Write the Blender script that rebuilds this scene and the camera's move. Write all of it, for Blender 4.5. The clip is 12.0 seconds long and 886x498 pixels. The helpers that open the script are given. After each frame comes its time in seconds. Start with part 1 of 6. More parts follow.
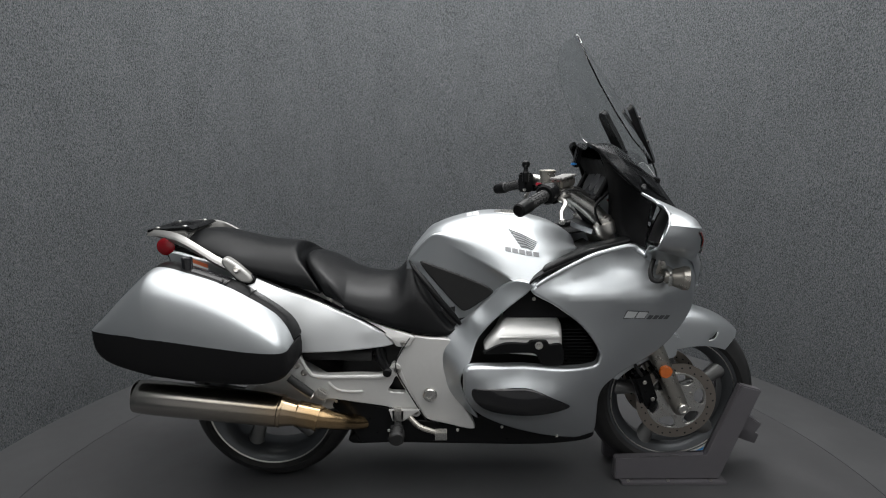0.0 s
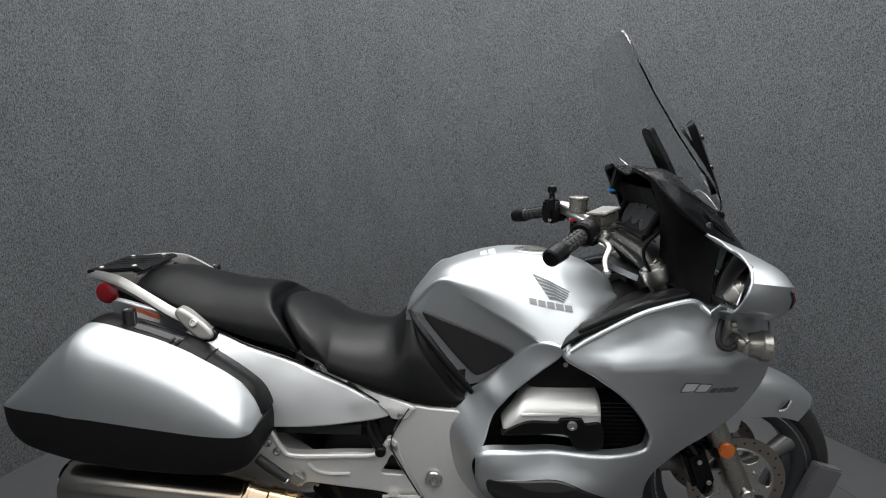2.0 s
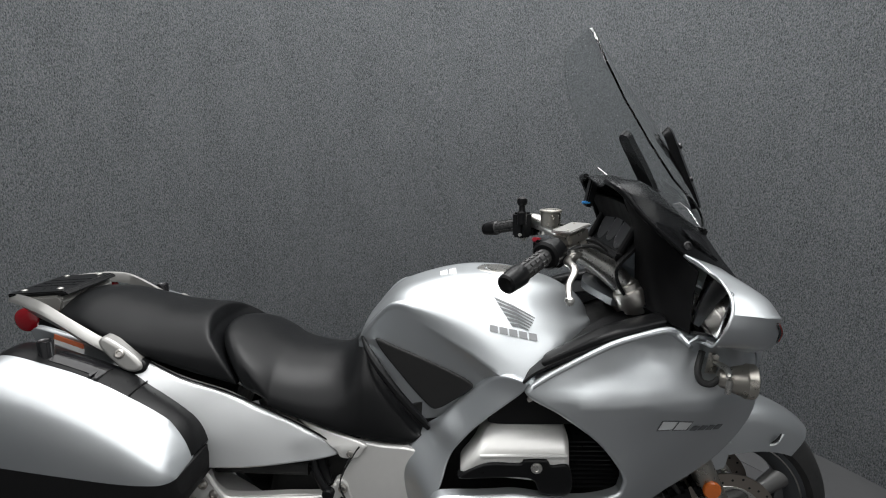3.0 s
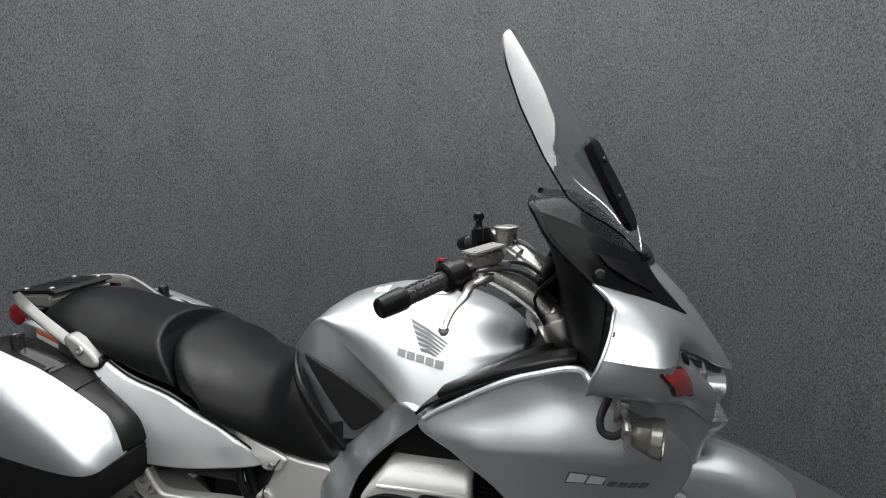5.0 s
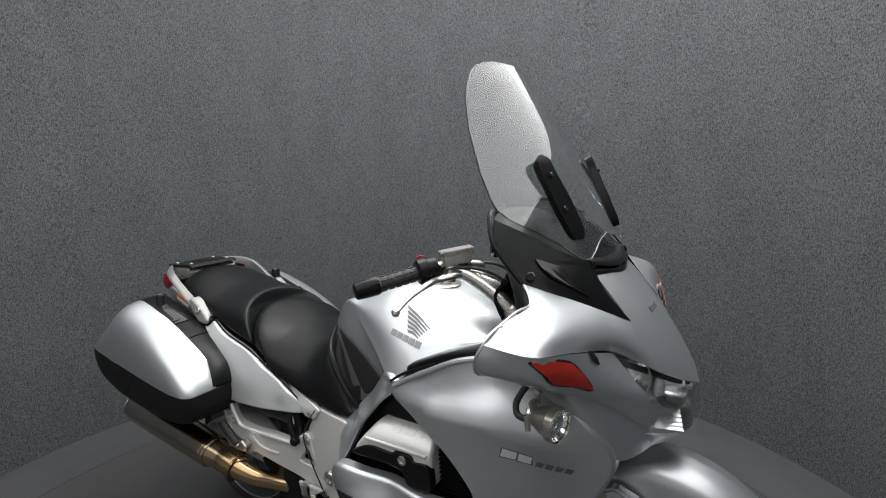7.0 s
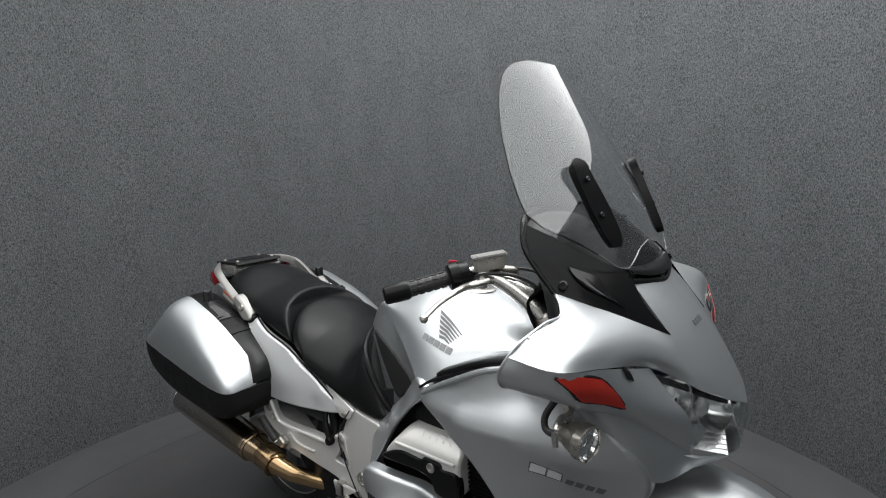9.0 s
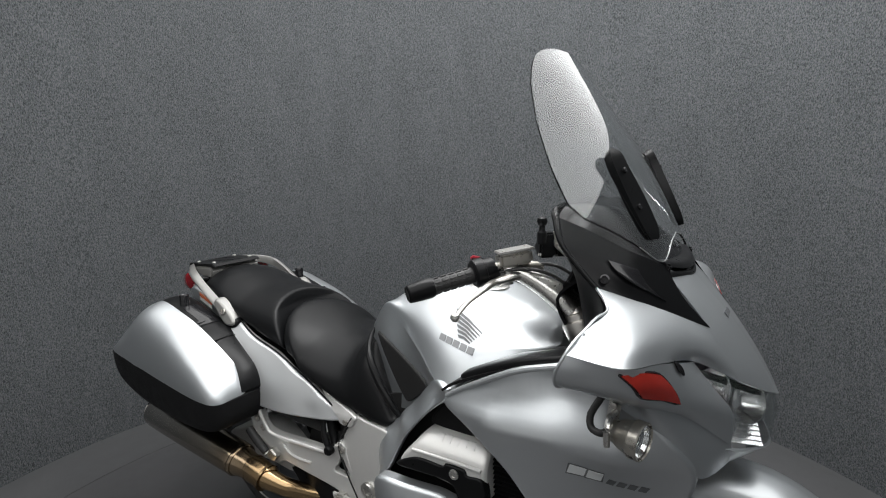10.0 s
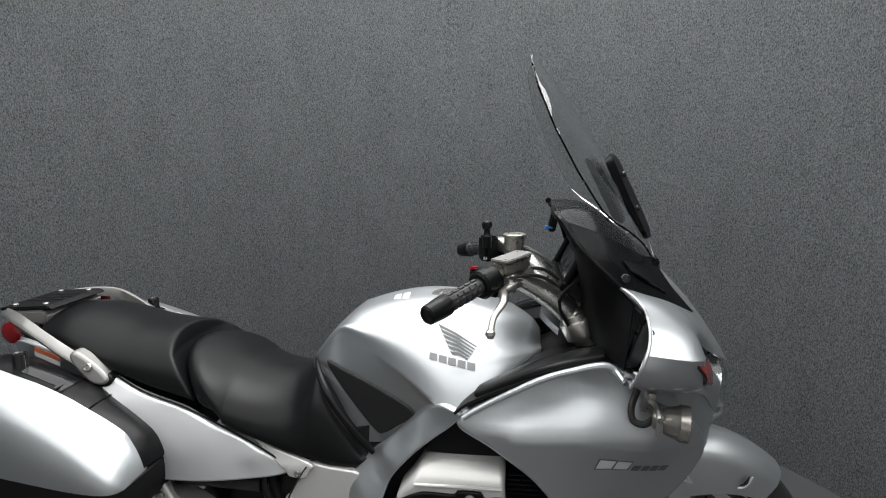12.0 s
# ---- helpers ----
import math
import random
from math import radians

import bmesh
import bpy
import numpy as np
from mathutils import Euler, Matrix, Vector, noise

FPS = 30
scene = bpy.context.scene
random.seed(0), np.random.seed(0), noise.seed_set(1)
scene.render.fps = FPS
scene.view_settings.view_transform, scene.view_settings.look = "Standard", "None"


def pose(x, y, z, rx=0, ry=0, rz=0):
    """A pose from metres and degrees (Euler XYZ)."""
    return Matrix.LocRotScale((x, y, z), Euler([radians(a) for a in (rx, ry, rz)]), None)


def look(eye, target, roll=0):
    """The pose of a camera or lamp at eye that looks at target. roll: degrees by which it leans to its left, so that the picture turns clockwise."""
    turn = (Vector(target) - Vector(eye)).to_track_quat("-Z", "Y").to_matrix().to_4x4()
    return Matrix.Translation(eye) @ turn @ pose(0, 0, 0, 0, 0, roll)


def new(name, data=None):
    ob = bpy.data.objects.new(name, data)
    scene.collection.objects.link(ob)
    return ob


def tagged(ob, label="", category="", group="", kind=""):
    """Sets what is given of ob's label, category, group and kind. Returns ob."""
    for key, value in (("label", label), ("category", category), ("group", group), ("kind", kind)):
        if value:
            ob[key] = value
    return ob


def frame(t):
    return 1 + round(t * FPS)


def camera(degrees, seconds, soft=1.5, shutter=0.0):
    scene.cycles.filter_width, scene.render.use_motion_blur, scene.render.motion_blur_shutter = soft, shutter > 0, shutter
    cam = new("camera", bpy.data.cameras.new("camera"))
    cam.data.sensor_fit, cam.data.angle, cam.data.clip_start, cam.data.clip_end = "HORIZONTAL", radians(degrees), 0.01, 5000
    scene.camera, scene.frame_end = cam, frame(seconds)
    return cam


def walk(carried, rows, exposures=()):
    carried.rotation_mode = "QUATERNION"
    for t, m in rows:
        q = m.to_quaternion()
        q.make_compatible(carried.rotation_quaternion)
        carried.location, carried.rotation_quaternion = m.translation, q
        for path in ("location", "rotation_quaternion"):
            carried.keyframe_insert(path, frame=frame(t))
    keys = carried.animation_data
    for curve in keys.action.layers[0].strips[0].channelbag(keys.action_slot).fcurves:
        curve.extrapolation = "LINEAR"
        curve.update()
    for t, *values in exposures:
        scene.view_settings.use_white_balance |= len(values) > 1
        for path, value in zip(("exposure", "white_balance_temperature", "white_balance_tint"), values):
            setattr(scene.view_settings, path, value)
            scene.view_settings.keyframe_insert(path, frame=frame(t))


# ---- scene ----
cam = camera(77.2, 12.0, 1.1)
PATH = [
    (0, (0.627, -1.872, 1.245), (0.61, 0.091, 0.861), -0.5),
    (0.5, (0.689, -1.842, 1.248), (0.668, 0.122, 0.867), -0.6),
    (1, (0.705, -1.773, 1.243), (0.67, 0.191, 0.866), -0.5),
    (1.5, (0.66, -1.623, 1.265), (0.618, 0.34, 0.886), -0.4),
    (2, (0.619, -1.507, 1.297), (0.58, 0.457, 0.919), -0.2),
    (2.5, (0.632, -1.46, 1.305), (0.596, 0.505, 0.935), -0.3),
    (3, (0.73, -1.365, 1.316), (0.683, 0.599, 0.942), -0.5),
    (3.5, (0.829, -1.284, 1.322), (0.769, 0.678, 0.938), -0.7),
    (5.5, (1.296, -1.24, 1.341), (0.615, 0.61, 1.001), -1.0),
    (6, (1.421, -1.267, 1.353), (0.578, 0.515, 1.016), -1.0),
    (6.5, (1.558, -1.269, 1.348), (0.579, 0.444, 1.018), -1.2),
    (8.5, (1.74, -1.147, 1.35), (0.503, 0.387, 1.011), -1.2),
    (9, (1.679, -1.194, 1.36), (0.437, 0.337, 1.024), -1.3),
    (9.5, (1.607, -1.259, 1.354), (0.42, 0.316, 1.02), -1.0),
    (10, (1.502, -1.252, 1.339), (0.425, 0.4, 1.006), -0.9),
    (10.5, (1.377, -1.235, 1.337), (0.478, 0.519, 1.0), -0.7),
    (11, (1.26, -1.279, 1.357), (0.566, 0.568, 1.029), -0.6),
    (11.5, (1.142, -1.351, 1.364), (0.712, 0.574, 1.037), -0.6),
    (12, (0.987, -1.339, 1.359), (0.729, 0.613, 1.008), -0.8),
]
walk(cam, [(t, look(eye, target, roll)) for t, eye, target, roll in PATH])

from mathutils.geometry import delaunay_2d_cdt

FLOOR = 0.045

# ---- world, lights ----
world = bpy.data.worlds.new("world")
scene.world = world
world.use_nodes = True
world.node_tree.nodes["Background"].inputs[0].default_value = (0.9, 0.95, 1.0, 1)
world.node_tree.nodes["Background"].inputs[1].default_value = 0.05


def area_lamp(name, eye, target, sx, sy, watts, color=(1, 1, 1)):
    data = bpy.data.lights.new(name, "AREA")
    data.shape, data.size, data.size_y, data.energy, data.color = "RECTANGLE", sx, sy, watts, color
    ob = new(name, data)
    ob.matrix_world = look(eye, target)
    return ob


area_lamp("ceiling_light", (0.95, 0.35, 3.05), (0.95, 0.35, 0.0), 5.0, 7.0, 272)
area_lamp("ceiling_softbox", (0.75, 0.40, 2.9), (0.72, 0.55, 0.5), 1.5, 1.0, 50)
scene.view_settings.exposure = 0.0


# ---- materials ----
def mat(name, color, rough=0.5, metal=0.0, coat=0.0, vary=0.06, scale=30.0, bump=0.0, bump_scale=400.0, **more):
    m = bpy.data.materials.new(name)
    m.use_nodes = True
    n, l = m.node_tree.nodes, m.node_tree.links
    b = n["Principled BSDF"]
    b.inputs["Base Color"].default_value = (*color, 1)
    b.inputs["Roughness"].default_value = rough
    b.inputs["Metallic"].default_value = metal
    b.inputs["Coat Weight"].default_value = coat
    b.inputs["Coat Roughness"].default_value = 0.08
    for key, value in more.items():
        b.inputs[key.replace("_", " ")].default_value = value
    geo = n.new("ShaderNodeTexCoord")
    if vary:
        t = n.new("ShaderNodeTexNoise")
        t.inputs["Scale"].default_value, t.inputs["Detail"].default_value = scale, 6
        l.new(geo.outputs["Object"], t.inputs["Vector"])
        for socket, mid in (("Roughness", rough),):
            r = n.new("ShaderNodeMapRange")
            r.inputs["From Min"].default_value, r.inputs["From Max"].default_value = 0.3, 0.7
            r.inputs["To Min"].default_value = max(0.02, mid - vary)
            r.inputs["To Max"].default_value = min(1, mid + vary)
            l.new(t.outputs["Fac"], r.inputs["Value"])
            l.new(r.outputs["Result"], b.inputs[socket])
        mix = n.new("ShaderNodeMix")
        mix.data_type = "RGBA"
        mix.inputs[6].default_value = (*[c * (1 - vary) for c in color], 1)
        mix.inputs[7].default_value = (*[min(1, c * (1 + vary)) for c in color], 1)
        l.new(t.outputs["Fac"], mix.inputs[0])
        l.new(mix.outputs[2], b.inputs["Base Color"])
    if bump:
        t2 = n.new("ShaderNodeTexNoise")
        t2.inputs["Scale"].default_value, t2.inputs["Detail"].default_value = bump_scale, 3
        l.new(geo.outputs["Object"], t2.inputs["Vector"])
        bp = n.new("ShaderNodeBump")
        bp.inputs["Strength"].default_value, bp.inputs["Distance"].default_value = bump, 0.001
        l.new(t2.outputs["Fac"], bp.inputs["Height"])
        l.new(bp.outputs["Normal"], b.inputs["Normal"])
    return m


def carpet_material():
    m = mat("carpet_wall", (0.1, 0.1, 0.1), 0.95, vary=0)
    n, l = m.node_tree.nodes, m.node_tree.links
    b = n["Principled BSDF"]
    b.inputs["Specular IOR Level"].default_value = 0.15
    co = n.new("ShaderNodeTexCoord")
    ramps = []
    for scale, stretch in ((215, 0.6), (380, 0.5), (6, 0.45)):
        mp = n.new("ShaderNodeMapping")
        mp.inputs["Scale"].default_value = (1, 1, stretch)
        l.new(co.outputs["Object"], mp.inputs["Vector"])
        t = n.new("ShaderNodeTexNoise")
        t.inputs["Scale"].default_value, t.inputs["Detail"].default_value = scale, 1.5
        l.new(mp.outputs["Vector"], t.inputs["Vector"])
        ramps.append(t)
    add = n.new("ShaderNodeMath")
    add.operation = "MULTIPLY_ADD"
    add.inputs[1].default_value = 0.45
    l.new(ramps[1].outputs["Fac"], add.inputs[0])
    l.new(ramps[0].outputs["Fac"], add.inputs[2])
    add2 = n.new("ShaderNodeMath")
    add2.operation = "MULTIPLY_ADD"
    add2.inputs[1].default_value = 0.12
    l.new(ramps[2].outputs["Fac"], add2.inputs[0])
    l.new(add.outputs[0], add2.inputs[2])
    cr = n.new("ShaderNodeValToRGB")
    cr.color_ramp.elements[0].position, cr.color_ramp.elements[0].color = 0.47, (0.0215, 0.0238, 0.0256, 1)
    cr.color_ramp.elements[1].position, cr.color_ramp.elements[1].color = 1.08, (0.140, 0.1485, 0.155, 1)
    l.new(add2.outputs[0], cr.inputs["Fac"])
    tint = n.new("ShaderNodeMix")
    tint.data_type, tint.blend_type = "RGBA", "MULTIPLY"
    tint.inputs[0].default_value = 0.2
    l.new(cr.outputs["Color"], tint.inputs[6])
    l.new(ramps[0].outputs["Color"], tint.inputs[7])
    l.new(tint.outputs[2], b.inputs["Base Color"])
    bp = n.new("ShaderNodeBump")
    bp.inputs["Strength"].default_value, bp.inputs["Distance"].default_value = 0.6, 0.003
    l.new(add.outputs[0], bp.inputs["Height"])
    l.new(bp.outputs["Normal"], b.inputs["Normal"])
    return m


def muffler_material():
    m = mat("brushed_steel", (0.5, 0.47, 0.43), 0.22, 1.0, vary=0.015, scale=12)
    n, l = m.node_tree.nodes, m.node_tree.links
    b = n["Principled BSDF"]
    co = n.new("ShaderNodeTexCoord")
    sp = n.new("ShaderNodeSeparateXYZ")
    l.new(co.outputs["Object"], sp.inputs[0])
    cr = n.new("ShaderNodeValToRGB")
    e = cr.color_ramp.elements
    e[0].position, e[0].color = 0.0, (0.40, 0.385, 0.36, 1)
    e[1].position, e[1].color = 1.0, (0.36, 0.25, 0.135, 1)
    mid = e.new(0.55)
    mid.color = (0.36, 0.325, 0.275, 1)
    r = n.new("ShaderNodeMapRange")
    r.inputs["From Min"].default_value, r.inputs["From Max"].default_value = -0.25, 0.2
    l.new(sp.outputs["X"], r.inputs["Value"])
    l.new(r.outputs["Result"], cr.inputs["Fac"])
    l.new(cr.outputs["Color"], b.inputs["Base Color"])
    return m


SILVER = mat("silver_paint", (0.52, 0.545, 0.56), 0.42, 0.92, 0.7, 0.015, 500)
RAIL = mat("rail_paint", (0.27, 0.267, 0.255), 0.36, 0.5, 0.0, 0.03, 60, 0.08, 700)
# lighter, less metallic copy of SILVER, for the side covers
SILVER_LIGHT = mat("side_cover_silver", (0.62, 0.635, 0.64), 0.40, 0.62, 0.3, 0.015, 500)
SILVER_SATIN = mat("cast_aluminium_paint", (0.66, 0.655, 0.635), 0.36, 0.42, 0.0, 0.04, 60, 0.12, 700)
GRAPHITE = mat("graphite_paint", (0.075, 0.08, 0.085), 0.33, 0.6, 0.2, 0.03, 80)
PLASTIC = mat("grained_black_plastic", (0.009, 0.009, 0.0095), 0.5, vary=0.05, bump=0.25, bump_scale=900, Specular_IOR_Level=0.13)
SATIN = mat("satin_black_plastic", (0.006, 0.0062, 0.0066), 0.30, vary=0.03, scale=50, bump=0.04, Specular_IOR_Level=0.13)
COWL = mat("gloss_black_cowl", (0.005, 0.0052, 0.0056), 0.2, vary=0.03, scale=50, Specular_IOR_Level=0.10)
# black darkened beyond PLASTIC: the cowl's inner shade put into colour; also a seam
INNER_SHADE_SEAM = mat("inner_shade_and_seam_black", (0.004, 0.004, 0.0043), 0.55, vary=0.05, bump=0.15, bump_scale=500, Specular_IOR_Level=0.08)
GLOSS = mat("gloss_black_plastic", (0.008, 0.008, 0.009), 0.16, vary=0.03)
DARK = mat("dark_engine", (0.010, 0.010, 0.010), 0.6, vary=0.1, bump=0.2, bump_scale=60)
PAD = mat("black_pad", (0.012, 0.012, 0.012), 0.62, vary=0.05, bump=0.3, bump_scale=1200)
VINYL = mat("black_vinyl", (0.0062, 0.0065, 0.007), 0.35, vary=0.05, scale=12, bump=0.2, bump_scale=650, Specular_IOR_Level=0.16)
RUBBER = mat("rubber", (0.018, 0.018, 0.018), 0.6, vary=0.08, bump=0.2, bump_scale=200)
STEEL = mat("bare_steel", (0.52, 0.50, 0.47), 0.33, 1.0, vary=0.01, scale=250)
ALLOY = mat("bare_alloy", (0.62, 0.61, 0.58), 0.28, 1.0, vary=0.01, scale=250)
DISCSTEEL = mat("worn_disc_steel", (0.36, 0.32, 0.28), 0.36, 1.0, vary=0.03, scale=90)
CHROME = mat("chrome", (0.85, 0.85, 0.86), 0.06, 1.0, vary=0.01)
REFLECTOR = mat("lamp_reflector", (0.92, 0.92, 0.92), 0.22, 1.0, vary=0.01)
NICKEL = mat("champagne_alloy", (0.42, 0.40, 0.36), 0.3, 0.9, vary=0.05, scale=60)
RED = mat("red_lens", (0.20, 0.004, 0.008), 0.15, coat=0.6, vary=0.05, scale=300)
REDORANGE = mat("red_orange_lens", (0.24, 0.012, 0.006), 0.12, coat=0.3, vary=0.12, scale=90)
ORANGE = mat("orange_lens", (0.55, 0.13, 0.02), 0.18, coat=0.5, vary=0.08, scale=200)
WHEELPAINT = mat("wheel_silver_paint", (0.22, 0.22, 0.217), 0.4, 0.7, 0.1, 0.04, 60)
DECAL = mat("dark_grey_decal", (0.10, 0.105, 0.11), 0.4, vary=0.03)
LETTER = mat("grey_lettering", (0.19, 0.195, 0.20), 0.4, 0.3, vary=0.03)
WHITE = mat("white_sticker", (0.75, 0.76, 0.76), 0.5, vary=0.02)
PALE = mat("pale_decal", (0.6, 0.62, 0.62), 0.35, vary=0.02)
STICKER = mat("orange_sticker", (0.6, 0.16, 0.07), 0.5, vary=0.03)
BLUE = mat("blue_plastic", (0.03, 0.2, 0.45), 0.4, vary=0.03)
REDSWITCH = mat("red_switch", (0.28, 0.012, 0.025), 0.4, vary=0.03)
STANDPAINT = mat("grey_enamel", (0.105, 0.1, 0.108), 0.45, vary=0.1, scale=25, bump=0.08, bump_scale=120)
FLOORPAINT = mat("floor_paint", (0.063, 0.063, 0.065), 0.5, vary=0.10, scale=7, bump=0.1, bump_scale=150)
RINGPAINT = mat("ring_paint", (0.068, 0.069, 0.071), 0.55, vary=0.10, scale=6, bump=0.1, bump_scale=150)
ROOMPAINT = mat("room_paint", (0.6, 0.6, 0.6), 0.8, vary=0.05, scale=4)
CEILPAINT = mat("ceiling_paint", (0.25, 0.25, 0.25), 0.8, vary=0.05, scale=4)
CARPET = carpet_material()
MUFFLER = muffler_material()
MIRROR = mat("mirror_glass", (0.85, 0.86, 0.87), 0.02, 1.0, vary=0)
SCREEN = mat("clear_acrylic", (0.93, 0.95, 0.95), 0.015, vary=0, Transmission_Weight=1.0, IOR=1.49)
CLEAR = bpy.data.materials.new("clear_lens")
CLEAR.use_nodes = True
_n, _l = CLEAR.node_tree.nodes, CLEAR.node_tree.links
_n.remove(_n["Principled BSDF"])
_clear, _shine, _fr, _mix = _n.new("ShaderNodeBsdfTransparent"), _n.new("ShaderNodeBsdfGlossy"), _n.new("ShaderNodeLayerWeight"), _n.new("ShaderNodeMixShader")
_clear.inputs["Color"].default_value = (0.96, 0.97, 0.97, 1)
_shine.inputs["Roughness"].default_value = 0.02
_fr.inputs["Blend"].default_value = 0.12
_less = _n.new("ShaderNodeMath")
_less.operation = "MULTIPLY"
_less.inputs[1].default_value = 0.5
_l.new(_fr.outputs["Facing"], _less.inputs[0])
_l.new(_less.outputs[0], _mix.inputs[0])
_l.new(_clear.outputs[0], _mix.inputs[1])
_l.new(_shine.outputs[0], _mix.inputs[2])
_l.new(_mix.outputs[0], _n["Material Output"].inputs["Surface"])
DIAL = mat("dial_face", (0.006, 0.006, 0.007), 0.35, vary=0.03)
# grey that paints the glint on the screen's foot
EDGE_GLINT = mat("acrylic_edge_glint", (0.16, 0.165, 0.165), 0.3, vary=0.0)
MARK = mat("dial_print", (0.12, 0.12, 0.12), 0.5, vary=0.02)


# ---- mesh helpers ----
def crom(points, n=6, closed=False):
    """Points on a smooth curve through the given ones."""
    p = np.array(points, float)
    k = len(p)
    out = []
    for i in range(k if closed else k - 1):
        a, b, c, d = (p[(i + j) % k] if closed else p[min(max(i + j, 0), k - 1)] for j in (-1, 0, 1, 2))
        for s in range(n):
            t = s / n
            out.append(0.5 * (2 * b + (c - a) * t + (2 * a - 5 * b + 4 * c - d) * t * t + (3 * b - a - 3 * c + d) * t ** 3))
    if not closed:
        out.append(p[-1])
    return np.array(out)


def blend_field(controls):
    """A smooth y over (x, z) through a few control values."""
    c = np.array(controls, float)
    p, n = c[:, :2], len(c)

    def far(a):
        r2 = ((a[:, None] - p[None]) ** 2).sum(-1) + 1e-9
        return 0.5 * r2 * np.log(r2)

    k = np.zeros((n + 3, n + 3))
    k[:n, :n], k[:n, n], k[:n, n + 1:] = far(p), 1, p
    k[n:, :n] = k[:n, n:].T
    w = np.linalg.solve(k, np.r_[c[:, 2], 0, 0, 0])
    return lambda x, z: float(far(np.array([[x, z]]))[0] @ w[:n] + w[n] + w[n + 1] * x + w[n + 2] * z)


def exact_normals(me):
    """Shade a sheet by its true curvature, and its cut edge flat."""
    nv, nl, nf = len(me.vertices), len(me.loops), len(me.polygons)
    bend, rim, own = np.zeros(3 * nv), np.zeros(nf, int), np.zeros(3 * nf)
    me.attributes["bend"].data.foreach_get("vector", bend)
    me.attributes["cut"].data.foreach_get("value", rim)
    me.polygons.foreach_get("normal", own)
    to_vert, size = np.zeros(nl, int), np.zeros(nf, int)
    me.loops.foreach_get("vertex_index", to_vert)
    me.polygons.foreach_get("loop_total", size)
    face = np.repeat(np.arange(nf), size)
    n, own = bend.reshape(-1, 3)[to_vert], own.reshape(-1, 3)[face]
    n = np.where((n * own).sum(1)[:, None] < 0, -n, n)
    n = np.where(rim[face][:, None] == 1, own, n)
    me.normals_split_custom_set(n.tolist())
    me.attributes.remove(me.attributes["bend"])
    me.attributes.remove(me.attributes["cut"])


def finish(bm, smooth=35):
    bmesh.ops.recalc_face_normals(bm, faces=bm.faces)
    me = bpy.data.meshes.new("mesh")
    bm.to_mesh(me)
    bm.free()
    me.polygons.foreach_set("use_smooth", [True] * len(me.polygons))
    if "bend" in me.attributes:
        exact_normals(me)
    else:
        me.set_sharp_from_angle(angle=radians(smooth))
    return me


def part(name, bm, material, parent=None, label="", smooth=35):
    me = finish(bm, smooth)
    me.name = name
    me.materials.append(material)
    ob = new(name, me)
    ob.parent = parent
    return tagged(ob, label)


def flipped(bm):
    """A mirror image across the bike's middle plane."""
    other = bm.copy()
    for v in other.verts:
        v.co.y = -v.co.y
    lay = other.verts.layers.float_vector.get("bend")
    if lay:
        for v in other.verts:
            v[lay] = Vector((v[lay].x, -v[lay].y, v[lay].z))
    bmesh.ops.reverse_faces(other, faces=other.faces)
    return other


def even(points, spacing):
    """A closed outline, sampled at an even spacing."""
    p = np.vstack([points, points[:1]])
    d = np.r_[0, np.cumsum(np.hypot(*np.diff(p, axis=0).T))]
    n = max(8, int(d[-1] / spacing))
    t = np.linspace(0, d[-1], n, endpoint=False)
    return np.c_[np.interp(t, d, p[:, 0]), np.interp(t, d, p[:, 1])]


def inside(x, z, poly):
    hit, j = False, len(poly) - 1
    for i in range(len(poly)):
        (xi, zi), (xj, zj) = poly[i], poly[j]
        if (zi > z) != (zj > z) and x < (xj - xi) * (z - zi) / (zj - zi) + xi:
            hit = not hit
        j = i
    return hit


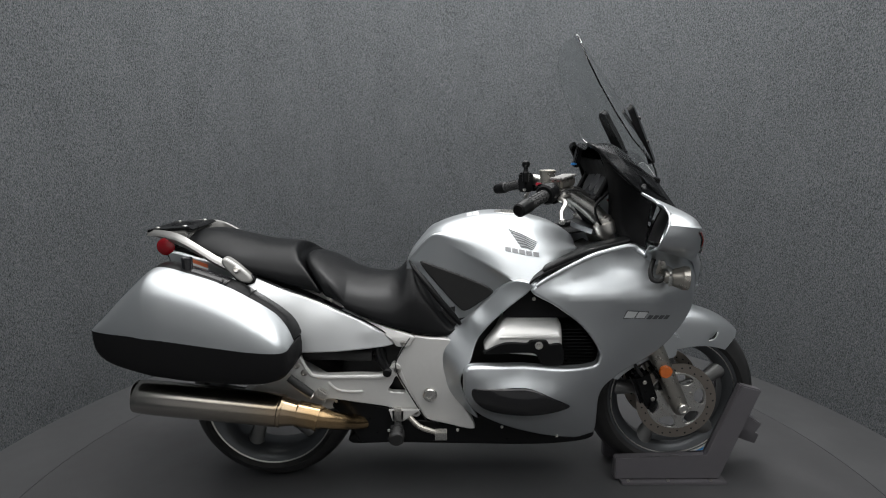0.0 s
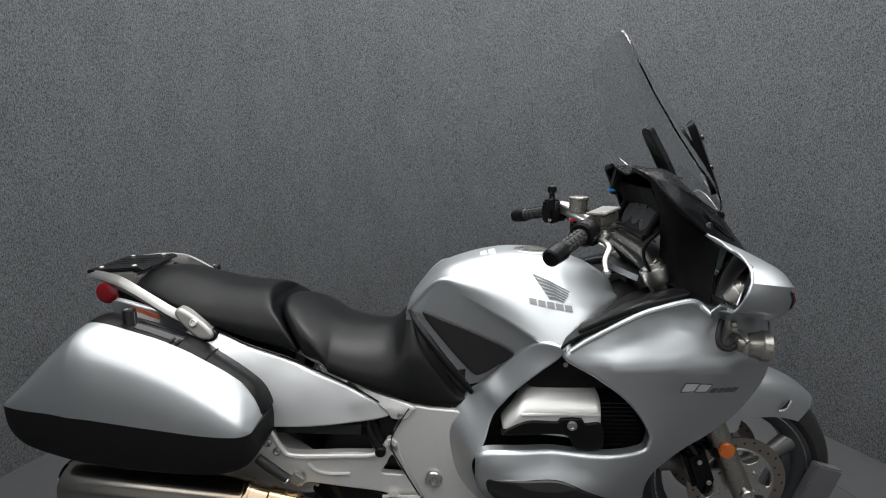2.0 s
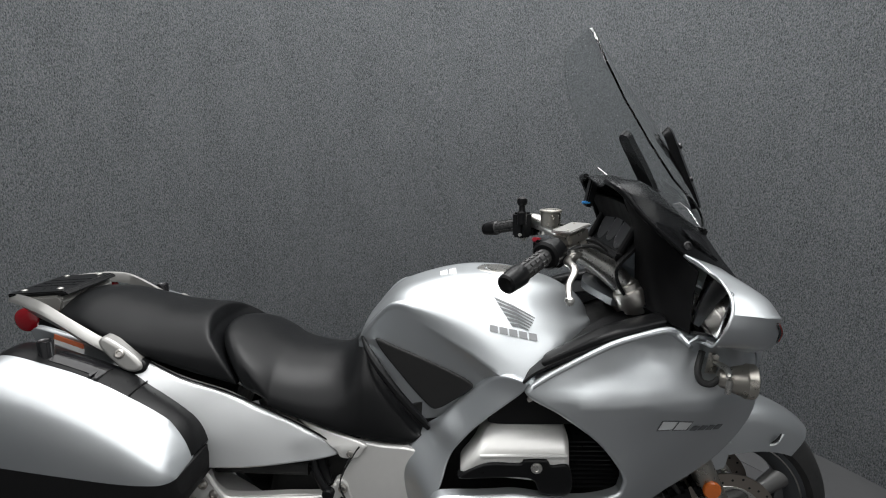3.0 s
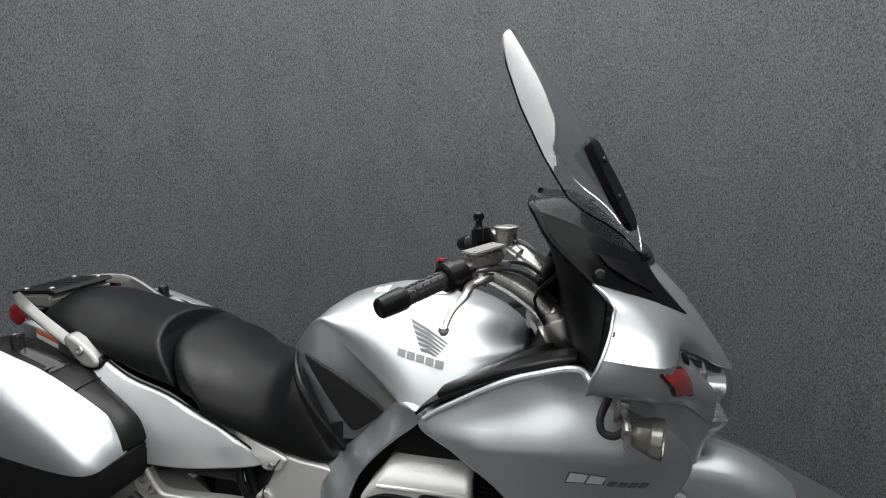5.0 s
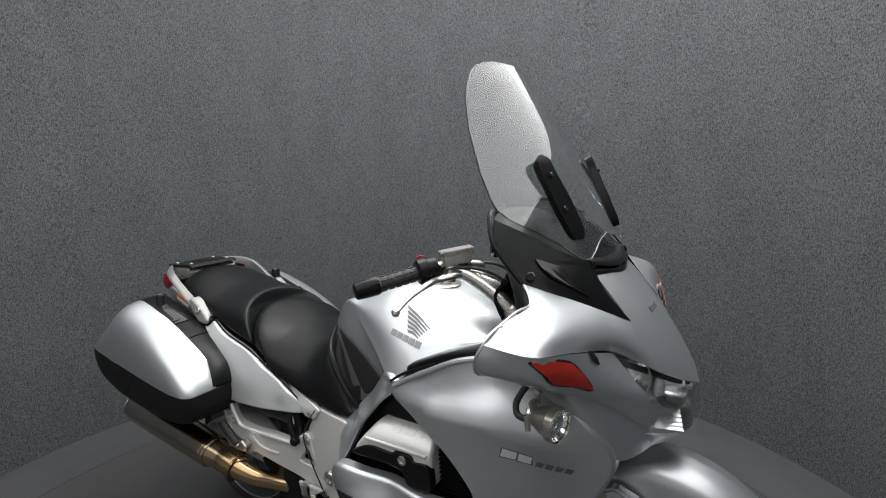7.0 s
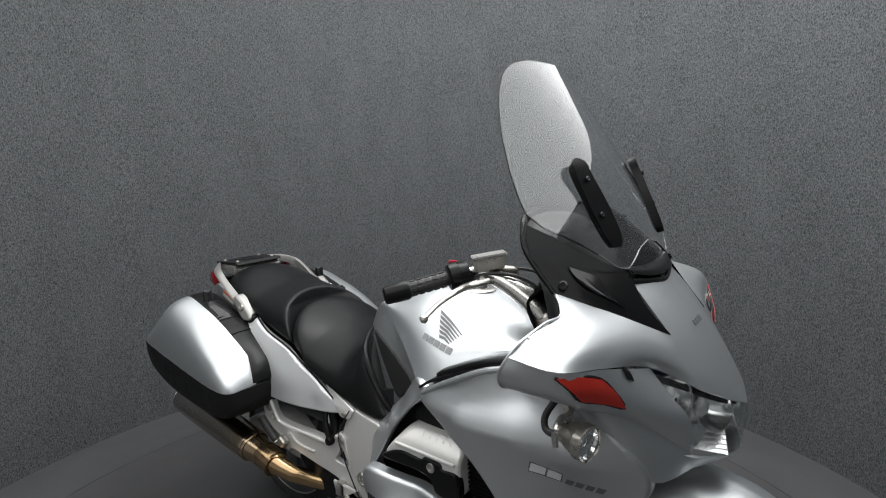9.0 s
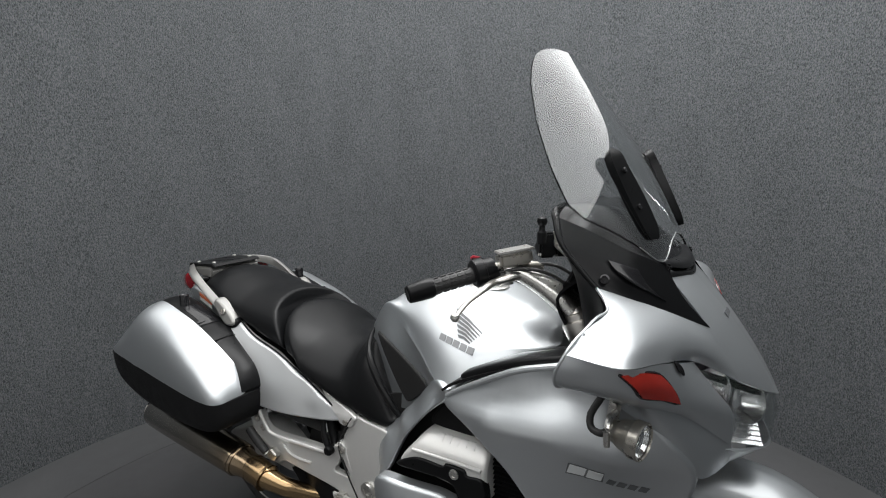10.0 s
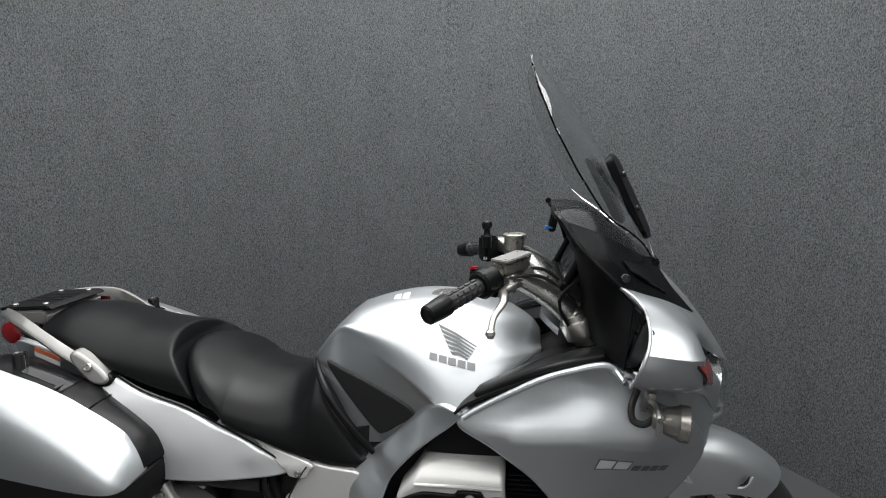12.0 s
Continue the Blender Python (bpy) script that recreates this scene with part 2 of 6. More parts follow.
def panel(outline, yf, step=0.016, roll=0.010, thick=0.006, n=5, holes=(), bm=None):
    """A curved sheet with rolled edges: an outline in (x, z), its side position from yf."""
    bm = bm or bmesh.new()
    loops = [crom(outline, n, True)] + [crom(h, n, True) for h in holes]
    if roll and n > 1:
        loops = [even(crom(o, 12, True), max(0.007, 0.7 * roll)) for o in (outline, *holes)]
    pts, edges = [], []
    for lp in loops:
        base = len(pts)
        pts += [Vector((float(a), float(b))) for a, b in lp]
        edges += [(base + i, base + (i + 1) % len(lp)) for i in range(len(lp))]
    segs = np.array([(*pts[a], *pts[b]) for a, b in edges])

    def rim(x, z):
        ax, az, bx, bz = segs.T
        dx, dz = bx - ax, bz - az
        t = np.clip(((x - ax) * dx + (z - az) * dz) / (dx * dx + dz * dz + 1e-12), 0, 1)
        return float(np.sqrt((ax + t * dx - x) ** 2 + (az + t * dz - z) ** 2).min())

    lo, hi = loops[0].min(0), loops[0].max(0)
    edge = max(roll, 0.3 * step)
    for r in range(int((hi[1] - lo[1]) / step) + 2):
        for c in range(int((hi[0] - lo[0]) / step) + 2):
            x, z = lo[0] + (c + 0.5 * (r % 2)) * step, lo[1] + r * step * 0.87
            if inside(x, z, loops[0]) and not any(inside(x, z, h) for h in loops[1:]) and rim(x, z) > edge * 1.35:
                pts.append(Vector((x, z)))
    for ring in (0.12, 0.4, 1.0) if roll else ():
        for lp in loops:
            for i in range(len(lp)):
                t = lp[(i + 1) % len(lp)] - lp[i - 1]
                nrm = np.array([-t[1], t[0]]) / (np.hypot(*t) + 1e-9)
                for sg in (1, -1):
                    q = lp[i] + sg * nrm * roll * ring
                    if inside(q[0], q[1], loops[0]) and not any(inside(q[0], q[1], h) for h in loops[1:]) and rim(q[0], q[1]) > roll * ring * 0.93:
                        pts.append(Vector((float(q[0]), float(q[1]))))
    verts, _, faces, *_ = delaunay_2d_cdt(pts, edges, [], 0, 1e-5)
    bend, cut = bm.verts.layers.float_vector.new("bend"), bm.faces.layers.int.new("cut")

    def depth(x, z):
        d = rim(x, z)
        return d if inside(x, z, loops[0]) and not any(inside(x, z, h) for h in loops[1:]) else -d

    vs = []
    for v in verts:
        d = rim(v.x, v.y)
        drop = roll - math.sqrt(max(roll * roll - (roll - min(d, roll)) ** 2, 0)) if roll else 0
        y = yf(v.x, v.y)
        bv = bm.verts.new((v.x, y + drop, v.y))
        e = 0.002
        hx, hz = (yf(v.x + e, v.y) - y) / e, (yf(v.x, v.y + e) - y) / e
        if roll and d < roll:
            g = np.array([depth(v.x + e, v.y) - depth(v.x - e, v.y), depth(v.x, v.y + e) - depth(v.x, v.y - e)])
            g /= np.hypot(*g) + 1e-9
            q = 1 - d / roll
            slope = min(q / math.sqrt(max(1 - q * q, 1e-6)), 3.0)
            hx, hz = hx - g[0] * slope, hz - g[1] * slope
        bv[bend] = Vector((hx, -1, hz)).normalized()
        vs.append(bv)
    kept = []
    for fc in faces:
        x, z = sum(verts[i].x for i in fc) / len(fc), sum(verts[i].y for i in fc) / len(fc)
        if inside(x, z, loops[0]) and not any(inside(x, z, h) for h in loops[1:]):
            kept.append(bm.faces.new([vs[i] for i in fc]))
    whole = set(kept)
    rims = [e for e in bm.edges if len(e.link_faces) == 1 and e.link_faces[0] in whole]
    if thick:
        ext = bmesh.ops.extrude_edge_only(bm, edges=rims)
        for g in ext["geom"]:
            if isinstance(g, bmesh.types.BMVert):
                g.co.y += thick
            elif isinstance(g, bmesh.types.BMFace):
                g[cut] = 1
    bmesh.ops.delete(bm, geom=[v for v in bm.verts if not v.link_faces], context="VERTS")
    return bm


def loft(rings, closed=True, caps=True, bm=None):
    bm = bm or bmesh.new()
    vs = [[bm.verts.new(p) for p in ring] for ring in rings]
    n = len(vs[0])
    for a, b in zip(vs, vs[1:]):
        for i in range(n if closed else n - 1):
            j = (i + 1) % n
            bm.faces.new((a[i], a[j], b[j], b[i]))
    if caps and closed:
        bm.faces.new(vs[0])
        bm.faces.new(vs[-1])
    return bm


def net(rows, nu=6, nv=6, thick=0.005, bm=None):
    """A smooth sheet through a small grid of control points."""
    wide = [crom(r, nu) for r in rows]
    cols = [crom([w[i] for w in wide], nv) for i in range(len(wide[0]))]
    bm = bm or bmesh.new()
    rings = [[cols[i][j] for i in range(len(cols))] for j in range(len(cols[0]))]
    loft(rings, closed=False, bm=bm)
    if thick:
        bmesh.ops.recalc_face_normals(bm, faces=bm.faces)
        bmesh.ops.solidify(bm, geom=bm.faces[:], thickness=thick)
    return bm


def tube(path, r, n=10, smooth=4, bm=None, flat=1.0, up=(0, 0, 1)):
    """A round or oval bar along a smooth path; r is one radius or one for each point."""
    bm = bm or bmesh.new()
    path = np.array(path, float)
    rs = np.array(r if isinstance(r, (list, tuple)) else [r] * len(path), float)
    both = crom(np.c_[path, rs], smooth) if smooth > 1 else np.c_[path, rs]
    rings = []
    for i, q in enumerate(both):
        t = Vector(both[min(i + 1, len(both) - 1)][:3] - both[max(i - 1, 0)][:3]).normalized()
        u = Vector(up)
        side = t.cross(u) if abs(t.dot(u)) < 0.97 else t.cross(Vector((0, 1, 0)))
        side.normalize()
        top = side.cross(t)
        ang = [2 * math.pi * k / n for k in range(n)]
        rings.append([Vector(q[:3]) + (side * (flat * math.cos(a)) + top * math.sin(a)) * float(q[3]) for a in ang])
    return loft(rings, bm=bm)


def lathe(profile, m, n=28, bm=None, caps=True):
    """A turned body: (radius, height) pairs along the local z of m."""
    bm = bm or bmesh.new()
    rings = [[m @ Vector((max(r, 1e-4) * math.cos(a), max(r, 1e-4) * math.sin(a), h)) for a in np.arange(n) * 2 * math.pi / n] for r, h in profile]
    return loft(rings, caps=caps, bm=bm)


def box(sx, sy, sz, m, bevel=0.003, bm=None):
    bm = bm or bmesh.new()
    made = bmesh.ops.create_cube(bm, size=1, matrix=m @ Matrix.Diagonal((sx, sy, sz, 1)))
    if bevel:
        edges = list({e for v in made["verts"] for e in v.link_edges})
        bmesh.ops.bevel(bm, geom=edges, offset=bevel, segments=2, affect="EDGES")
    return bm


def prism(outline, y0, y1, bevel=0.0, bm=None):
    """A flat plate: an outline in (x, z) between two sides."""
    bm = bm or bmesh.new()
    loft([[Vector((x, y0, z)) for x, z in outline], [Vector((x, y1, z)) for x, z in outline]], bm=bm)
    if bevel:
        bmesh.ops.bevel(bm, geom=bm.edges[:], offset=bevel, segments=2, affect="EDGES")
    return bm


SIDE = Matrix.Rotation(radians(90), 4, "X")  # local z to -y, towards the bike's right


def at(x, y, z, m=None):
    return Matrix.Translation((x, y, z)) @ (m or Matrix.Identity(4))


def along(a, b):
    """A pose at a whose local z points to b."""
    d = Vector(b) - Vector(a)
    return Matrix.Translation(a) @ d.to_track_quat("Z", "Y").to_matrix().to_4x4()


def bolt(parent, x, y, z, r=0.006, material=None, name="bolt", m=None):
    return part(name, lathe([(r, 0), (r, 0.003), (r * 0.8, 0.004), (r * 0.55, 0.004), (r * 0.5, 0.002), (0, 0.002)], at(x, y, z, m or SIDE), 14), material or STEEL, parent)


# ---- the place ----
CX, CY, R_TABLE, R_WALL = 0.625, -0.1, 1.485, 1.80


def arc_points(r, a0, a1, n):
    return [(CX + r * math.cos(a), CY + r * math.sin(a)) for a in np.linspace(radians(a0), radians(a1), n)]


def structure(name, bm, material, label, category):
    return tagged(part(name, bm, material, None, label, 30), "", category, "", "structure")


def disc_slab(r0, r1, z0, z1, n=128):
    prof = [(r0, z0), (r0, z1), (r1, z1), (r1, z0)] if r0 else None
    if r0:
        bm = bmesh.new()
        rings = [[Vector((CX + r * math.cos(a), CY + r * math.sin(a), z)) for r, z in prof] for a in np.arange(n + 1) * 2 * math.pi / n]
        return loft(rings, caps=False, bm=bm)
    return lathe([(0, z0), (r1, z0), (r1, z1), (0, z1)], at(CX, CY, 0), n)


structure("turntable", disc_slab(0, R_TABLE, FLOOR - 0.06, FLOOR), FLOORPAINT, "dark grey painted round turntable floor", "turntable")
structure("floor", disc_slab(R_TABLE + 0.003, 6.2, FLOOR - 0.06, FLOOR), RINGPAINT, "dark grey painted floor round the turntable", "floor")

outer = arc_points(R_WALL + 0.06, -22, 222, 120)
inner = arc_points(R_WALL, -22, 222, 120)
rings = [[Vector((*i, FLOOR)), Vector((*i, 2.245)), Vector((*o, 2.245)), Vector((*o, FLOOR))] for i, o in zip(inner, outer)]
structure("wall_curved", loft(rings), CARPET, "curved wall covered in mottled grey ribbed carpet", "wall")
# unseen walls and ceiling close the room; pale wall paint bounces light
for nm, sx, sy, x, y in (("wall_north", 8.2, 0.1, CX, 4.0), ("wall_south", 8.2, 0.1, CX, -4.2), ("wall_east", 0.1, 8.1, CX + 4.1, -0.1), ("wall_west", 0.1, 8.1, CX - 4.1, -0.1)):
    structure(nm, box(sx, sy, 3.4, at(x, y, FLOOR + 1.7 - 0.003), 0), ROOMPAINT, "unseen studio wall, painted pale to bounce light", "wall")
structure("ceiling", box(8.3, 8.3, 0.1, at(CX, -0.1, FLOOR + 3.45), 0), CEILPAINT, "plain grey studio ceiling", "ceiling")

# ---- the motorcycle ----
bike = tagged(new("motorcycle"), "silver sport touring motorcycle with black panniers, parked in a wheel chock", "motorcycle")
bike.location = (0, 0, 0)

# fuel tank: cross-sections (x, top z, then shoulder, crease, recess, foot as y, z)
TANK = [
    (0.490, 0.850, 0.045, 0.846, 0.072, 0.835, 0.080, 0.81, 0.09, 0.72),
    (0.515, 0.893, 0.06, 0.887, 0.090, 0.868, 0.096, 0.83, 0.105, 0.71),
    (0.580, 0.957, 0.09, 0.950, 0.122, 0.936, 0.124, 0.885, 0.134, 0.69),
    (0.650, 0.988, 0.11, 0.968, 0.152, 0.914, 0.152, 0.868, 0.156, 0.68),
    (0.750, 1.008, 0.125, 0.982, 0.208, 0.868, 0.199, 0.828, 0.188, 0.715),
    (0.850, 1.006, 0.130, 0.978, 0.266, 0.820, 0.247, 0.80, 0.222, 0.775),
    (0.920, 0.990, 0.138, 0.950, 0.252, 0.846, 0.246, 0.828, 0.215, 0.80),
    (0.980, 0.970, 0.120, 0.930, 0.200, 0.875, 0.20, 0.85, 0.19, 0.79),
    (1.030, 0.940, 0.085, 0.910, 0.140, 0.885, 0.14, 0.86, 0.14, 0.8),
    (1.050, 0.915, 0.05, 0.900, 0.09, 0.88, 0.09, 0.86, 0.09, 0.8),
]
tank_rows = crom(TANK, 6)


def tank_profile(row, n=6):
    zt, a, b, c, d = row[1], row[2:4], row[4:6], row[6:8], row[8:10]
    top = crom([(0, zt), (a[0] * 0.55, zt - 0.12 * (zt - a[1])), a, 0.45 * np.array(a) + 0.55 * np.array(b) + (0.012, 0.008), b], n)
    low = crom([b, c, d], n)
    return np.vstack([top, low[1:]])


def tank_y(x, z):
    i = int(np.clip(np.searchsorted(tank_rows[:, 0], x), 1, len(tank_rows) - 1))
    a, b = tank_rows[i - 1], tank_rows[i]
    pr = tank_profile(a + (b - a) * np.clip((x - a[0]) / (b[0] - a[0]), 0, 1))
    k = len(pr) - 1
    while k > 0 and pr[k - 1][1] < z:
        k -= 1
    p, q = pr[max(k - 1, 0)], pr[k]
    s = np.clip((z - q[1]) / (p[1] - q[1] + 1e-9), 0, 1)
    return -float(q[0] + s * (p[0] - q[0]))


rings = []
for row in tank_rows:
    pr = tank_profile(row)
    rings.append([Vector((row[0], -y, z)) for y, z in pr[::-1]] + [Vector((row[0], y, z)) for y, z in pr[1:]])
tank = part("fuel_tank", loft(rings), SILVER, bike, "silver painted fuel tank with knee recesses", 50)
lid = part("filler_cap", lathe([(0.052, -0.004), (0.052, 0.001), (0.048, 0.003), (0.034, 0.003), (0.033, 0.001), (0.028, 0.001), (0.027, 0.005), (0, 0.006)],
                               at(0.835, -0.01, 1.006) @ pose(0, 0, 0, 0, 3, 0), 40), ALLOY, tank, "round metal filler cap")
for dx in (0.0, 0.022):
    part("warning_label", box(0.017, 0.04, 0.0012, at(0.70 + dx, -0.035, 1.0005 + dx * 0.22) @ pose(0, 0, 0, 10, -13, 0), 0), WHITE, tank, "small white label")
for s in (1, -1):
    knee = panel([(0.536, 0.858), (0.60, 0.846), (0.70, 0.816), (0.757, 0.794), (0.766, 0.774), (0.73, 0.744), (0.690, 0.714), (0.664, 0.716), (0.598, 0.782)],
                 lambda x, z: tank_y(x, z) - 0.007, 0.02, 0.006, 0.012, 4)
    part("knee_pad", knee if s == 1 else flipped(knee), PAD, tank, "matt black rubber knee pad")
    # wing emblem as plain slanted bars, with a bar for the lettering under it
    for k in range(6):
        t = k / 5
        x1, z1 = 0.905 - 0.018 * t, 0.932 - 0.018 * t
        x0, z0 = 0.815 + 0.033 * t, 0.970 - 0.046 * t
        wa, wm, wb = 0.0029 - 0.0006 * t, 0.0021, 0.0011
        xm, zm = 0.5 * (x0 + x1), 0.5 * (z0 + z1) + 0.003
        bar = panel([(x0, z0 + wa), (xm, zm + wm), (x1, z1 + wb), (x1 + 0.001, z1 - wb), (xm, zm - wm), (x0 + 0.006, z0 - wa - 0.001)], lambda x, z: tank_y(x, z) - 0.0022, 0.01, 0, 0.0015, 1)
        part("emblem_bar", bar if s == 1 else flipped(bar), DECAL, tank, "dark grey emblem stripe")
    for k in range(5):
        x0, z0 = 0.803 + 0.021 * k, 0.9235 - 0.0035 * k
        bar = panel([(x0, z0), (x0 + 0.0175, z0 - 0.0027), (x0 + 0.018, z0 - 0.0147), (x0 + 0.0005, z0 - 0.012)], lambda x, z: tank_y(x, z) - 0.0022, 0.01, 0, 0.0015, 1)
        part("lettering_bar", bar if s == 1 else flipped(bar), LETTER, tank, "dark grey lettering block")


def bez(a, b, c, d, n):
    t = np.linspace(0, 1, n)[:, None]
    a, b, c, d = (np.array(v, float) for v in (a, b, c, d))
    return (1 - t) ** 3 * a + 3 * (1 - t) ** 2 * t * b + 3 * (1 - t) * t * t * c + t ** 3 * d


# seats: (x, centre z, shoulder half-width, shoulder drop, lower z, lower half-width)
def seat_mesh(rows, n=6, rake=lambda x: 0.0, level=0.87):
    rings = []
    for x, zc, w, drop, zl, wl in crom(rows, 7):
        top = bez((0, zc), (0.62 * w, zc + 0.001), (0.97 * wl, zc - drop - 0.16 * (zc - zl)), (wl, zl + 0.012), 5 * n)
        half = np.vstack([top, [(wl - 0.002, zl + 0.004), (wl - 0.008, zl)]])
        k = rake(x)
        lean = lambda y, z: x + k * (max(0, level - z) + 4.2 * y * y)
        rings.append([Vector((lean(y, z), -y, z)) for y, z in half[::-1]] + [Vector((lean(y, z), y, z)) for y, z in half[1:]])
    return loft(rings)


seat = part("rider_seat", seat_mesh([
    (0.138, 0.842, 0.120, 0.022, 0.775, 0.172), (0.140, 0.857, 0.132, 0.019, 0.765, 0.180), (0.147, 0.867, 0.138, 0.017, 0.760, 0.184), (0.162, 0.874, 0.142, 0.016, 0.755, 0.187), (0.190, 0.869, 0.145, 0.016, 0.752, 0.190),
    (0.235, 0.849, 0.148, 0.018, 0.742, 0.193), (0.290, 0.824, 0.150, 0.020, 0.727, 0.195), (0.350, 0.805, 0.146, 0.022, 0.701, 0.196), (0.420, 0.800, 0.128, 0.026, 0.673, 0.193),
    (0.460, 0.812, 0.120, 0.026, 0.658, 0.191), (0.494, 0.850, 0.100, 0.022, 0.648, 0.189), (0.520, 0.853, 0.128, 0.016, 0.642, 0.190), (0.555, 0.815, 0.165, 0.014, 0.636, 0.192), (0.600, 0.748, 0.184, 0.014, 0.631, 0.193),
    (0.632, 0.690, 0.187, 0.010, 0.634, 0.191), (0.650, 0.662, 0.184, 0.004, 0.644, 0.187)], 6, lambda x: 0.42 * min(max((0.30 - x) / 0.14, 0), 1)), VINYL, bike, "black vinyl rider saddle with a stepped back")
for s in (1, -1):
    pts = [(0.500, -0.078 * s, 0.856), (0.52, -0.122 * s, 0.838), (0.555, -0.168 * s, 0.806), (0.60, -0.187 * s, 0.752), (0.645, -0.192 * s, 0.700), (0.665, -0.188 * s, 0.672)]
    part("seat_edge", tube(pts, [0.003, 0.008, 0.010, 0.010, 0.009, 0.006], 10), VINYL, seat, "rolled black seat edge")
part("passenger_seat", seat_mesh([
    (-0.228, 0.945, 0.085, 0.02, 0.905, 0.10), (-0.214, 0.955, 0.105, 0.02, 0.900, 0.125), (-0.150, 0.957, 0.125, 0.020, 0.895, 0.145), (-0.080, 0.941, 0.136, 0.024, 0.875, 0.162),
    (0.000, 0.921, 0.145, 0.021, 0.838, 0.170), (0.070, 0.912, 0.150, 0.018, 0.800, 0.178), (0.104, 0.910, 0.151, 0.017, 0.782, 0.181), (0.116, 0.907, 0.148, 0.018, 0.776, 0.182), (0.122, 0.898, 0.144, 0.019, 0.772, 0.181), (0.127, 0.872, 0.135, 0.020, 0.770, 0.178), (0.130, 0.830, 0.12, 0.02, 0.770, 0.17)], 6, lambda x: 0.42 * min(max(x / 0.11, 0), 1)),
     VINYL, bike, "black vinyl passenger saddle")

# side covers under the seat
cover_y = blend_field([(0.0, 0.785, -0.212), (0.12, 0.745, -0.214), (0.26, 0.695, -0.213), (0.38, 0.655, -0.205), (0.0, 0.70, -0.236), (0.2, 0.675, -0.224), (0.15, 0.64, -0.232), (0.36, 0.625, -0.212), (0.44, 0.625, -0.19), (0.0, 0.83, -0.168), (0.2, 0.755, -0.187), (0.36, 0.69, -0.192), (0.50, 0.61, -0.178), (0.15, 0.60, -0.236), (-0.05, 0.66, -0.232), (0.33, 0.60, -0.224), (0.42, 0.60, -0.204)])
for s in (1, -1):
    b = panel([(-0.06, 0.83), (0.0, 0.829), (0.103, 0.792), (0.209, 0.752), (0.347, 0.690), (0.420, 0.646), (0.452, 0.614), (0.445, 0.604), (0.38, 0.600), (0.25, 0.597), (0.146, 0.597), (0.05, 0.60), (-0.05, 0.62), (-0.09, 0.72)], cover_y, 0.015, 0.006, 0.012)
    sc = part("side_cover", b if s == 1 else flipped(b), SILVER_LIGHT, bike, "silver side cover below the seat", 50)
    tr = panel([(0.08, 0.812), (0.20, 0.768), (0.30, 0.716), (0.41, 0.668), (0.516, 0.635), (0.512, 0.620), (0.500, 0.602), (0.462, 0.602), (0.446, 0.624), (0.40, 0.655), (0.34, 0.690), (0.20, 0.748), (0.08, 0.795)], lambda x, z: -0.178 - 0.02 * min(max((x - 0.2) / 0.2, 0), 1) + 0.5 * max(0, z - 0.63), 0.02, 0.003, 0.01, 3)
    st = part("seat_trim", tr if s == 1 else flipped(tr), SILVER_SATIN, bike, "silver trim strip under the seat")
    bolt(st, 0.483, -0.1995 * s, 0.613, 0.008, STEEL, "screw", SIDE if s == 1 else SIDE @ pose(0, 0, 0, 180, 0, 0))
    part("edge_trim", tube([(x, s * (cover_y(x, z) + 0.002), z) for x, z in ((-0.05, 0.834), (0.0, 0.832), (0.103, 0.796), (0.209, 0.756), (0.347, 0.694), (0.420, 0.650), (0.453, 0.617))], 0.0022, 8), SATIN, sc, "thin black seam")


# panniers: (x, top z, seam z, bottom z, outer y)
BAG = [(-0.392, 0.732, 0.722, 0.652, 0.366), (-0.385, 0.742, 0.721, 0.640, 0.374), (-0.360, 0.770, 0.718, 0.618, 0.381), (-0.325, 0.808, 0.714, 0.602, 0.385), (-0.28, 0.852, 0.709, 0.587, 0.387), (-0.248, 0.879, 0.703, 0.578, 0.388), (-0.228, 0.885, 0.700, 0.573, 0.389), (-0.195, 0.881, 0.697, 0.568, 0.390),
       (-0.134, 0.862, 0.688, 0.559, 0.391), (-0.072, 0.841, 0.679, 0.554, 0.392), (-0.011, 0.813, 0.670, 0.549, 0.392), (0.04, 0.783, 0.662, 0.547, 0.391), (0.085, 0.753, 0.657, 0.549, 0.390), (0.119, 0.725, 0.654, 0.556, 0.387), (0.140, 0.702, 0.652, 0.568, 0.381), (0.153, 0.680, 0.651, 0.585, 0.370), (0.160, 0.661, 0.651, 0.605, 0.356)]


